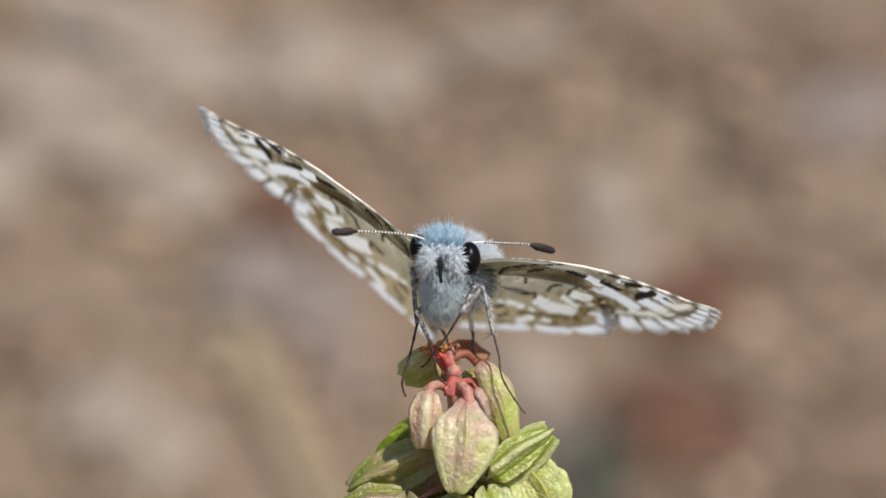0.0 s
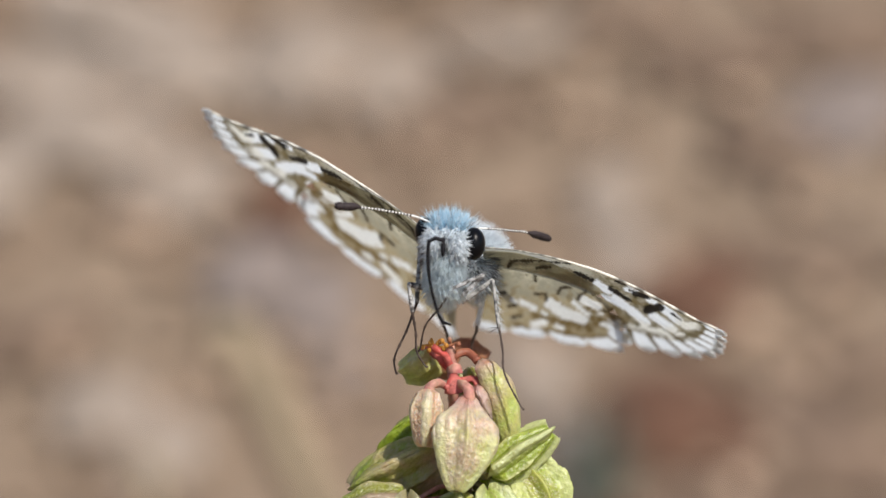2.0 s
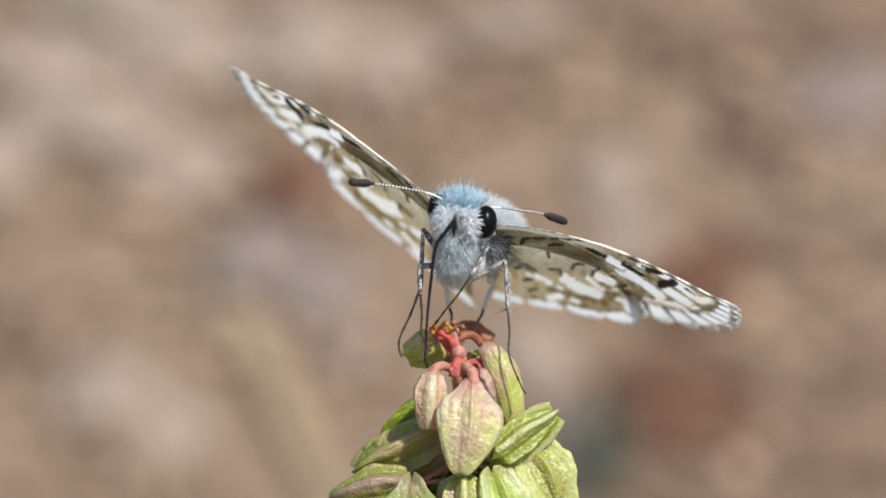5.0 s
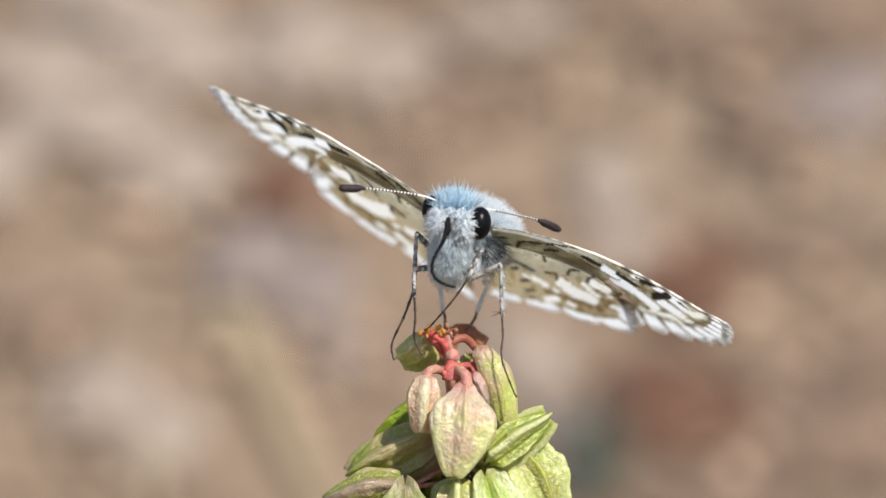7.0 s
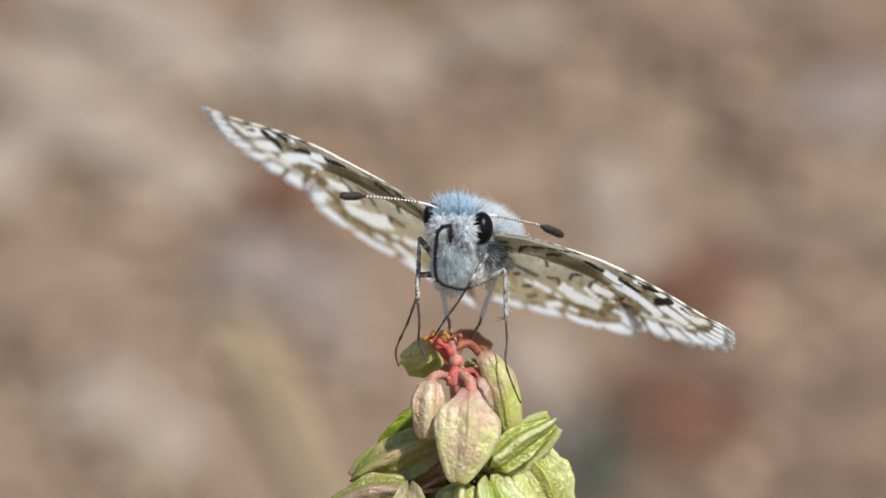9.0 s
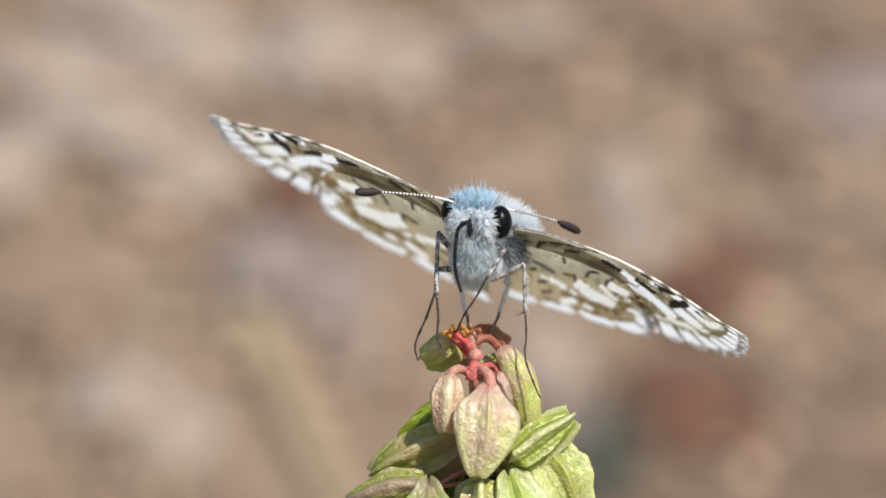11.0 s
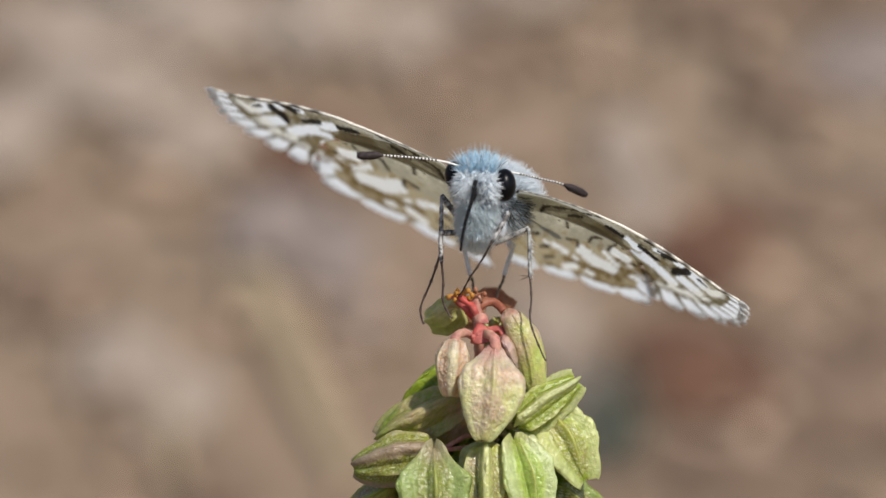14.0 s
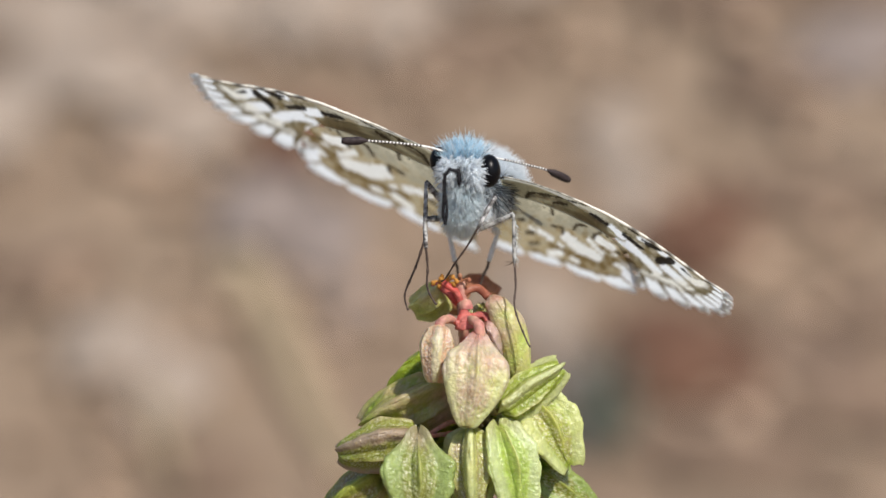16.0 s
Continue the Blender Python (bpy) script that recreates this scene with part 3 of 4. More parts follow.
withered_flower(830, 516, -0.3, 0.75, 6, M_STAMEN, "orange withered stamens")
withered_flower(860, 512, -0.2, 0.45, 3, M_RUST, "red-brown withered stamens")
withered_flower(866, 590, -1.0, 0.5, 7, M_RED, "red withered flower")
stalk([(864, 566, -0.2), (866, 578, -0.6), (867, 588, -0.8), (868, 594, -0.8)], 0.26, M_RED, "flower_cup", 0.62, "bright red cup at the stem's node")
stalk([(866, 552, -0.1), (867, 556, -0.2), (867, 560, -0.2)], 0.40, M_PINK, "stem_node", 0.40, "swollen pink node")
stalk([(858, 548, 0.0), (850, 530, -0.2), (838, 522, -0.4), (828, 514, -0.3)], 0.2, M_RED)

# ---- the butterfly ----
def body_pose(x, z, roll, yaw, pitch):
    """The butterfly's pose on the stage, in mm: its origin lies between the wing joints, x to its left wing's opposite, y to its tail."""
    turn = pose(0, 0, 0, 0, 0, -yaw) @ pose(0, 0, 0, -pitch, 0, 0) @ pose(0, 0, 0, 0, roll, 0)
    return Matrix.Translation((x, 0, z)) @ turn


def to_world(m):
    """A pose on the stage in mm, as a pose in the world."""
    m = m.copy()
    m.translation *= K
    return STAGE @ m


REST = body_pose(1.80, 2.99, 15.85, 4.27, 12.75)
REST_BACK = REST.inverted()
butterfly = tagged(new("butterfly"), "white checkered skipper butterfly, wings spread, standing on a seed spike", "butterfly")
butterfly.matrix_basis = to_world(REST)


def own(u, v, d=0.0):
    """A point of the plan in the butterfly's own space, in mm."""
    return REST_BACK @ at(u, v, d)


TURN = REST_BACK.to_3x3()          # the stage's axes in the butterfly's space

# wings: joint at the origin, x out, y back, z up
WHITE_WING, CREAM_WING = (0.92, 0.96, 0.97), (0.84, 0.82, 0.70)
FORE_KHAKI, GREY_KHAKI = (0.47, 0.45, 0.35), (0.54, 0.53, 0.46)
HIND_KHAKI, HIND_TAN = (0.39, 0.365, 0.265), (0.50, 0.405, 0.235)
BLACK, BROWN, OLIVE = (0.014, 0.011, 0.009), (0.19, 0.13, 0.05), (0.15, 0.125, 0.06)
# marks on the wings' undersides: strokes from x, y to x, y with a half width, in mm
FORE_DARK = (
    (7.9, 0.3, 8.4, 0.4, 0.10), (7.6, 1.9, 8.1, 2.5, 0.13), (8.1, 2.5, 8.7, 3.1, 0.12), (9.0, 1.7, 9.7, 1.5, 0.17),
    (8.7, 1.3, 9.3, 1.5, 0.07), (9.8, 4.1, 10.5, 2.8, 0.24), (10.6, 1.2, 11.2, 1.4, 0.09), (11.9, 2.0, 12.5, 2.4, 0.10),
    (13.3, 3.3, 13.9, 3.6, 0.09), (11.2, 3.2, 11.8, 3.9, 0.05), (1.7, 0.3, 1.9, -0.7, 0.08), (1.9, -0.7, 3.0, -0.7, 0.08),
    (3.0, -0.7, 5.2, -1.2, 0.04), (3.4, 0.4, 4.1, -0.1, 0.08), (3.2, 1.9, 3.2, 2.7, 0.08), (2.6, 1.6, 2.7, 1.9, 0.05),
    (3.2, 5.1, 3.9, 5.0, 0.08), (3.8, 5.0, 3.9, 6.1, 0.08), (4.6, 4.5, 4.8, 3.4, 0.08), (4.8, 3.4, 5.4, 3.2, 0.07),
    (5.8, 5.1, 5.9, 4.3, 0.07), (5.9, 4.3, 6.2, 3.5, 0.07), (1.0, 5.4, 1.3, 5.2, 0.08), (5.6, 0.4, 6.5, 1.1, 0.13),)
FORE_DUSK = (
    (5.0, 0.7, 6.8, 2.6, 0.34), (6.8, 3.0, 7.7, 4.5, 0.10), (8.8, 3.1, 9.7, 3.4, 0.10), (7.9, 5.8, 8.8, 8.0, 0.30), (8.3, 8.5, 9.4, 9.8, 0.30),)
FORE_WHITE = (
    (6.8, 1.6, 7.5, 2.4, 0.20), (7.2, 3.7, 8.0, 4.2, 0.13), (7.9, 3.6, 8.5, 4.5, 0.24), (8.9, 5.0, 9.8, 6.6, 0.25), (8.5, 1.3, 9.0, 1.4, 0.10),
    (9.8, 2.1, 10.2, 2.2, 0.12), (8.6, 0.2, 9.2, 0.4, 0.12), (9.7, 0.8, 10.6, 0.8, 0.14), (10.8, 2.9, 11.7, 4.2, 0.25),
    (10.2, 4.9, 11.4, 6.3, 0.25), (11.4, 1.2, 12.1, 1.6, 0.16), (12.1, 4.7, 12.7, 4.1, 0.22), (12.8, 2.1, 13.6, 2.8, 0.17),
    (11.8, 7.2, 12.0, 7.0, 0.14), (10.7, 7.7, 11.4, 8.7, 0.22), (9.7, 8.1, 10.3, 8.2, 0.22), (12.4, 7.5, 12.7, 7.4, 0.10),
    (8.9, 8.1, 9.4, 8.6, 0.13), (8.4, 10.7, 9.0, 11.1, 0.18),
    (6.9, 4.6, 7.6, 6.2, 0.24), (6.6, 7.2, 7.3, 8.8, 0.24), (7.3, 10.2, 7.6, 10.8, 0.14),)
HIND_DASH = (
    (1.7, -0.1, 1.9, -1.2, 0.08), (1.9, -1.2, 3.0, -1.3, 0.08), (3.0, -1.3, 5.1, -1.9, 0.04), (3.3, -0.1, 4.0, -0.6, 0.08),
    (3.2, 1.4, 3.2, 2.2, 0.08), (2.7, 1.1, 2.7, 1.4, 0.05), (3.2, 4.6, 3.8, 4.4, 0.08), (3.8, 4.5, 3.8, 5.4, 0.08),
    (4.5, 3.9, 4.7, 2.8, 0.08), (4.7, 2.8, 5.3, 2.6, 0.07), (5.7, 4.5, 5.8, 3.6, 0.07), (5.8, 3.6, 6.1, 2.9, 0.07),
    (1.1, 5.0, 1.4, 4.8, 0.08), (5.5, -0.2, 6.4, 0.4, 0.13), (1.6, 7.2, 2.0, 6.8, 0.10), (1.8, 9.1, 2.3, 8.6, 0.09),)
HIND_BROWN = (
    (6.6, 6.7, 8.6, 5.0, 0.31), (6.5, 7.3, 8.7, 6.8, 0.39), (8.0, 8.1, 9.0, 9.3, 0.26), (3.2, 8.3, 4.9, 9.0, 0.17),
    (4.9, 9.0, 6.4, 9.0, 0.22), (4.4, 11.3, 5.2, 10.6, 0.16), (5.2, 11.6, 7.8, 10.0, 0.26), (2.0, 10.8, 2.9, 11.9, 0.18),
    (6.2, 6.2, 6.8, 4.4, 0.10), (3.5, 11.4, 4.4, 10.8, 0.13),)
HIND_PALE = (
    (2.4, 6.2, 3.1, 7.0, 0.22), (1.8, 5.9, 2.1, 6.4, 0.12), (4.1, 6.0, 5.0, 7.2, 0.39), (5.0, 7.0, 6.0, 7.6, 0.34),
    (6.0, 4.4, 6.8, 5.0, 0.31), (5.4, 5.1, 6.3, 6.7, 0.16), (3.1, 10.2, 3.7, 9.3, 0.28), (4.5, 9.6, 4.8, 9.9, 0.18),
    (7.2, 7.8, 7.6, 7.9, 0.18), (6.1, 12.1, 6.6, 12.0, 0.13), (6.9, 6.1, 7.1, 6.1, 0.10), (8.0, 6.6, 8.2, 6.8, 0.09),
    (3.6, 7.5, 3.8, 7.8, 0.13), (2.0, 12.4, 2.3, 12.7, 0.12),)


def strokes(x, y, marks, wander, soft=0.07):
    """How far each point lies inside any of the strokes, 0 to 1; lengths along y count less, as the scales lie along it."""
    out = np.zeros_like(x)
    for x0, y0, x1, y1, half in marks:
        px, py, qx, qy = x0, y0 * 0.36, x1, y1 * 0.36
        dx, dy = qx - px, qy - py
        f = np.clip(((x - px) * dx + (y * 0.36 - py) * dy) / max(1e-6, dx * dx + dy * dy), 0, 1)
        d = np.hypot(x - px - f * dx, y * 0.36 - py - f * dy) + wander
        out = np.maximum(out, np.clip((half + soft - d) / (2 * soft), 0, 1))
    return out * out * (3 - 2 * out)


def blend(c, other, amount):
    other = np.asarray(other, float)
    return c + (other - c) * np.clip(amount, 0, 1)[:, None]


def ease(a, b, x):
    f = np.clip((x - a) / (b - a), 0, 1)
    return f * f * (3 - 2 * f)


def field(x, y, sx, sy, z):
    return np.array([noise.noise(Vector((p * sx, q * sy, z))) for p, q in zip(x, y)])


def fore_colour(x, y, u, v, lobe):
    """Grey khaki root, then white plates and black checks on olive brown, and white beads along the margin."""
    n, n2, n3 = field(x, y, 0.5, 0.3, 1.0), field(x, y, 2.6, 1.0, 4.0), field(x, y, 7.0, 2.6, 6.0)
    wander = 0.05 * n2 + 0.05 * n3 + 0.10 * field(x, y, 13.0, 4.5, 16.0)
    c = np.tile(np.array(OLIVE, float), (len(x), 1))
    c = blend(c, (0.44, 0.40, 0.30), 0.46 + 0.9 * n2 + 0.5 * n3)
    root = 1 - ease(6.0, 6.9, x - 0.02 * y + 0.9 * n2)
    c = blend(c, FORE_KHAKI, root * (0.95 + 0.3 * n2))
    c = blend(c, GREY_KHAKI, root * (1 - ease(2.5, 5.5, x + 1.5 * n)) * 0.8)
    c = blend(c, (0.20, 0.15, 0.07), 0.85 * strokes(x, y, FORE_DUSK, 2 * wander, 0.14))
    plates = strokes(x, y, FORE_WHITE, wander - 0.055, 0.07)
    c = blend(c, np.array(WHITE_WING), 0.97 * plates)
    c = blend(c, CREAM_WING, plates * ease(0.80, 0.86, v) * 0.8)
    c = blend(c, BLACK, 0.97 * strokes(x, y, FORE_DARK, wander - 0.02, 0.05))
    edge, inner = np.abs(lobe), 0.955 - 0.028 * ease(0.04, 0.35, u)
    c = blend(c, (0.13, 0.10, 0.05), ease(inner - 0.045, inner - 0.014, v) * (0.42 + 0.9 * n2 + 0.5 * ease(0.5, 0.85, edge)))
    bead = np.clip((v - inner) / (1 - inner), 0, 1)
    return blend(c, WHITE_WING, ease(0.0, 0.15, bead) * ease(0.90, 0.72, edge + 0.26 * (1 - bead) ** 3 + 0.06 * n3))


def hind_colour(x, y, u, v, lobe):
    """Khaki with brown dashes, cream plates across the middle, a mottled brown band and a white border."""
    n, n2, n3 = field(x, y, 0.5, 0.35, 9.0), field(x, y, 2.4, 1.0, 2.0), field(x, y, 7.0, 2.8, 22.0)
    wander = 0.06 * n2 + 0.06 * n3 + 0.10 * field(x, y, 13.0, 4.5, 26.0)
    c = np.tile(np.array(HIND_KHAKI, float), (len(x), 1))
    c = blend(c, (0.62, 0.58, 0.42), 0.12 + 0.8 * n + 0.6 * n2 + 0.4 * n3)
    c = blend(c, HIND_TAN, ease(3.5, 6.5, y + 0.2 * x + 2 * n) * (0.75 + 0.7 * n2))
    c = blend(c, (0.26, 0.195, 0.09), 0.6 * ease(0.12, 0.34, n2 + 0.4 * n3) * ease(2.0, 4.0, y))
    c = blend(c, BROWN, strokes(x, y, HIND_BROWN, 1.6 * wander - 0.10, 0.16) * (0.90 + 0.9 * n2 + 0.5 * n3))
    c = blend(c, (0.93, 0.94, 0.88), 0.96 * strokes(x, y, HIND_PALE, 1.4 * wander + 0.03, 0.09))
    c = blend(c, (0.05, 0.036, 0.02), 0.95 * strokes(x, y, HIND_DASH, wander - 0.02, 0.06))
    border = ease(0.90, 0.94, v + 0.03 * n2) * ease(1.02, 0.74, np.abs(lobe) + 0.30 * n2) * ease(0.30, 0.42, u)
    return blend(c, WHITE_WING, border)


FORE_MARGIN = ((13.6, 3.0), (14.9, 8.4), (12.4, 11.5), (8.9, 11.5))
HIND_MARGIN = ((6.0, 0.9, 0), (7.0, 4.4, 0), (7.9, 7.0, 0), (8.3, 9.6, 0), (7.8, 11.3, 0), (6.0, 12.3, 0), (3.9, 12.0, 0), (2.4, 12.2, 0), (1.0, 12.1, 0), (-0.5, 10.9, 0))
HIND_LINE = spline(HIND_MARGIN, 201)


def bezier(points, t):
    pts = [Vector(p) for p in points]
    while len(pts) > 1:
        pts = [a.lerp(b, t) for a, b in zip(pts, pts[1:])]
    return pts[0]


FORE_LINE = even([bezier(FORE_MARGIN, i / 100).to_3d() for i in range(101)], 201)


def wing(side, kind):
    """One wing blade with its fringe and, on a forewing, its pale leading edge. side: -1 or 1 along x."""
    fore = kind == "forewing"
    line, cells, start = (FORE_LINE, 8.0, 0.24) if fore else (HIND_LINE, 8.0, 0.0)
    colour = fore_colour if fore else hind_colour
    nu, nv = (256, 220) if fore else (208, 150)
    spread = (1.03 if side < 0 else 0.985) if fore else 1.0

    def lobe_at(u):
        """-1 to 1 across each lobe of the margin."""
        return 2 * ((u * cells + start) % 1) - 1

    def flat(u, v):
        """A point of the spread wing, x out and y back."""
        f = u * 200
        i = min(199, int(f))
        m = line[i].lerp(line[i + 1], f - i)
        along = line[min(200, i + 6)] - line[max(0, i - 5)]
        out = Vector((along.y, -along.x)).normalized()
        root = Vector((-1.3 if side < 0 else 0.2, -3.4 + 2.4 * u)) if fore else Vector((-0.9 if side < 0 else 0.2, -3.2 + 3.0 * u))
        round_lobe = math.sqrt(max(0.0, 1 - abs(lobe_at(u)) ** 2.0))
        p = root.lerp(m.xy, v) + out * ((0.55 * abs(out.x) + (1.5 if fore else 1.2) * abs(out.y)) * (round_lobe - 0.25) * max(0.0, (v - 0.955) / 0.045))
        if fore:                                # the beads lean a little towards the margin
            run = along.xy.normalized()
            p += run * 0.35 * (m.xy - root).dot(run) * (1 - v if v > 0.88 else 0.12 * smooth_step(0.55, 0.88, v))
        p.y -= (0.55 if fore else 1.0) * math.sin(math.pi * v) * (1 - u) ** 3
        if fore:
            p.y -= 5.6 * u ** 2.6 * math.sin(math.pi * v ** 1.6)      # the rear edge is hollow, under the hindwing
        return p

    def place(u, v):
        p = flat(u, v)
        w = min(1.0, max(0.0, (p.x + 1.3) / 16.2))
        z = (-0.3 * w * w + 1.15 * math.sin(math.pi * w ** 0.8)) * (1 - 0.5 * min(1.0, max(0.0, (p.y - 0.5 * p.x + 3) / 9)))
        if not fore:
            z -= 0.12 + 0.35 * smooth_step(4, 12, p.y)
        vein = 0.5 + 0.5 * math.cos(2 * math.pi * (u * cells + start))
        z += 0.03 * vein * v + 0.03 * noise.noise(Vector((p.x, p.y, 3)))
        x, y = p.x * spread, p.y * (1.0 if side > 0 else 1.06 if fore else 1.17)
        inner = 1 - smooth_step(-1.0, 7.0, x)
        if side < 0:
            # this wing is drawn in, and rises, behind the head
            draw = 1 - smooth_step(-1.0, 9.0, x)
            x, y, z = x - 2.3 * draw, y - 1.0 * draw + 3.4 * inner, z + 1.0 * inner
        else:
            y, z = y + 1.8 * inner, z + 0.5 * inner
        return Vector((x * side, y, z))

    verts, us, vs = [], [], []
    for i in range(nu + 1):
        for j in range(nv + 1):
            u, v = i / nu, 0.02 + 0.98 * j / nv
            verts.append(place(u, v))
            us.append(u)
            vs.append(v)
    us, vs = np.array(us), np.array(vs)
    spots = [flat(u, v) for u, v in zip(us, vs)]
    tints = colour(np.array([p.x for p in spots]), np.array([p.y for p in spots]), us, vs, 2 * ((us * cells + start) % 1) - 1)
    w = nv + 1
    faces = [(i * w + j, i * w + j + 1, (i + 1) * w + j + 1, (i + 1) * w + j) for i in range(nu) for j in range(nv)]
    if side < 0:
        faces = [f[::-1] for f in faces]
    joint = Vector((2.3 * side, 0.0, 0.0))
    blade = part(kind, mesh(kind, verts, faces, M_WING, colours=np.clip(tints, 0.005, 1).tolist()), butterfly,
                 "%s underside, checkered white, olive and %s" % (kind, "black" if fore else "brown"), Matrix.Translation(joint * K))
    pieces = []
    r = random.Random(11 + side)
    for _ in range(1300 if fore else 1100):
        u = r.random()
        f = abs(lobe_at(u))
        if f > 0.66 or (not fore and u < 0.34):
            continue
        p, q = place(u, r.uniform(0.98, 0.998)), place(u, 0.955)
        way = (p - q).normalized()
        size = 0.36 * (1 - 0.4 * f ** 2)
        pieces.append(hairs([(p + Vector((0, 0, r.gauss(0, 0.03))), way * 2.4)], size, 0.035, 0.26))
    part("fringe", mesh("fringe", *join(*pieces), M_FRINGE), blade, "white fringe")
    if fore:
        pts = [place(0.0, 0.02 + 0.97 * i / 79) for i in range(80)]
        tv, tf = tube(pts, [0.045 + 0.045 * smooth_step(0.25, 0.5, i / 79) - 0.03 * smooth_step(0.8, 1.0, i / 79) for i in range(80)], 9, 0.25)
        shades = []
        for i in range(80):
            v = i / 79
            bands = max(math.exp(-((v - m) / 0.022) ** 4) for m in (0.59, 0.675, 0.755, 0.855, 0.955))
            speck = smooth_step(-0.2, 0.2, noise.noise(Vector((v * 70, 0, 0)))) * (1 - smooth_step(0.28, 0.40, v))
            for k in range(9):
                shades.append(lerp(lerp((0.42, 0.40, 0.34), (0.76, 0.72, 0.62), smooth_step(0.22, 0.36, v)), (0.06, 0.05, 0.04), min(1.0, 0.9 * bands + 0.8 * speck)))
        part("leading_edge", mesh("leading_edge", tv, tf, M_COSTA, colours=shades), blade, "cream leading edge with dark dashes")
    return blade


WINGS = {(s, k): wing(s, k) for s in (-1, 1) for k in ("forewing", "hindwing")}

# thorax, abdomen and head
THORAX, THORAX_R = own(900, 346, 3.0), (1.95, 3.1, 1.60)
CHEST, CHEST_R = own(861, 376, -2.2), (0.88, 1.25, 1.34)
HEAD, HEAD_R = own(866, 315, -2.2), (1.28, 1.20, 1.12)
thorax = part("thorax", mesh("thorax", *join(blob(THORAX, THORAX_R, 20, 28, 0.08), blob(CHEST, CHEST_R, 16, 22, 0.1, turn=TURN),
                                             blob(own(898, 386, 0.3), (0.90, 1.3, 0.95), 16, 22, 0.1, turn=TURN)), M_SKIN), butterfly)
tail = [THORAX + Vector((0, 1.5 + 9.0 * i / 19, 0.4 - 0.3 * i / 19)) for i in range(20)]
part("abdomen", mesh("abdomen", *tube(tail, [1.05 * math.sin(math.pi * (0.30 + 0.68 * i / 19)) * (1 + 0.05 * math.sin(i * 2.1)) + 0.03 for i in range(20)], 18), M_SKIN), butterfly,
     "pale ringed abdomen")
head = part("head", mesh("head", *blob(HEAD, HEAD_R, 22, 28, 0.06, turn=TURN), M_FACE), butterfly)


def fur(name, parent, mat, centre, radii, count, keep, length, width, spread, lean, label=""):
    """A coat of hairs on an ellipsoid that lies along the stage's axes; lean: which way they are combed."""
    data = mesh(name, *hairs(on_ellipsoid(centre, radii, count, keep, TURN), length, width, spread, TURN @ Vector(lean)), mat)
    return part(name, data, parent, label)


CROWN = HEAD + TURN @ Vector((-0.05, 0.25, 0.12))
fur("crown_fur", head, M_CROWN, CROWN, HEAD_R, 1500, lambda d: d.z > 0.12 - 0.3 * d.y and -0.78 < d.x < 0.62, 0.74, 0.022, 0.32, (-0.1, -0.45, 0.35),
    "pale blue fur on the crown")
fur("crown_pale_fur", head, M_WHITE_HAIR, CROWN, HEAD_R, 700, lambda d: d.z > 0.1 - 0.4 * d.y, 0.80, 0.018, 0.36, (0.1, 0.0, 0.45), "white hairs in the crown")
fur("crown_tufts", head, M_CROWN, CROWN, HEAD_R, 170, lambda d: d.z > 0.3 and abs(d.x) < 0.8, 1.15, 0.018, 0.34, (0, -0.1, 0.4), "ragged pale tufts")
fur("crown_bristles", head, M_DARK_HAIR, CROWN, HEAD_R, 110, lambda d: d.z > 0.25, 1.05, 0.011, 0.25, (0, 0, 0.3), "long dark bristles")
fur("face_fur", head, M_WHITE_HAIR, HEAD, HEAD_R, 950, lambda d: d.z < 0.5 and d.y < 0.3 and -0.9 < d.x < 0.72, 0.46, 0.034, 0.34, (0, 0.0, -0.7), "white face fur")
fur("face_bristles", head, M_DARK_HAIR, HEAD, HEAD_R, 120, lambda d: -0.6 < d.z < 0.5 and d.y < 0.1 and abs(d.x) < 0.6, 0.42, 0.013, 0.3, (0, 0, -0.2), "dark face bristles")
for cu, cv, lean in ((836, 321, -0.5), (881, 325, 0.5)):
    c, rad = own(cu, cv, -3.35), (0.42, 0.50, 0.72)
    palp = part("palp", mesh("palp", *blob(c, rad, 14, 18, 0.12, 2.0, TURN), M_FACE), head)
    fur("palp_fur", palp, M_WHITE_HAIR, c, rad, 230, lambda d: d.y < 0.4, 0.52, 0.042, 0.34, (lean, 0.0, -0.7), "shaggy white fur")
    fur("palp_bristles", palp, M_DARK_HAIR, c, rad, 34, lambda d: d.y < 0.3, 0.46, 0.014, 0.4, (lean, -0.1, -0.3))
part("mouth_groove", mesh("mouth_groove", *blob(own(856, 325, -3.78), (0.12, 0.16, 0.52), 12, 14, 0.25, 2.0, TURN), M_TONGUE), head, "dark groove between the palps")
for u, v, d, size in ((821, 298, -2.2, 0.92), (909, 316, -2.65, 1.10)):
    part("eye", mesh("eye", *blob(own(u, v, d), (0.58 * size, 0.66 * size, 0.82 * size), 24, 32, turn=TURN), M_EYE), head, "glossy black compound eye")

part("thorax_fur", mesh("thorax_fur", *hairs(
    on_ellipsoid(THORAX, THORAX_R, 2600, lambda d: d.y < 0.6 and d.z > 0.15), 0.95, 0.020, 0.3, TURN @ Vector((0.3, -0.2, 0.15))), M_WHITE_HAIR), thorax,
    "long white fur")
fur("neck_fur", thorax, M_CHEST_HAIR, own(860, 354, -2.4), (0.80, 1.10, 0.9), 420, lambda d: d.y < 0.3 and d.z < 0.5, 0.85, 0.028, 0.25, (0, -0.1, -1.3), "white fur under the face")
fur("chest_fur", thorax, M_CHEST_HAIR, CHEST, CHEST_R, 2000, lambda d: d.y < 0.4, 0.74, 0.030, 0.26, (0, 0.05, -1.4), "long bluish white chest fur")
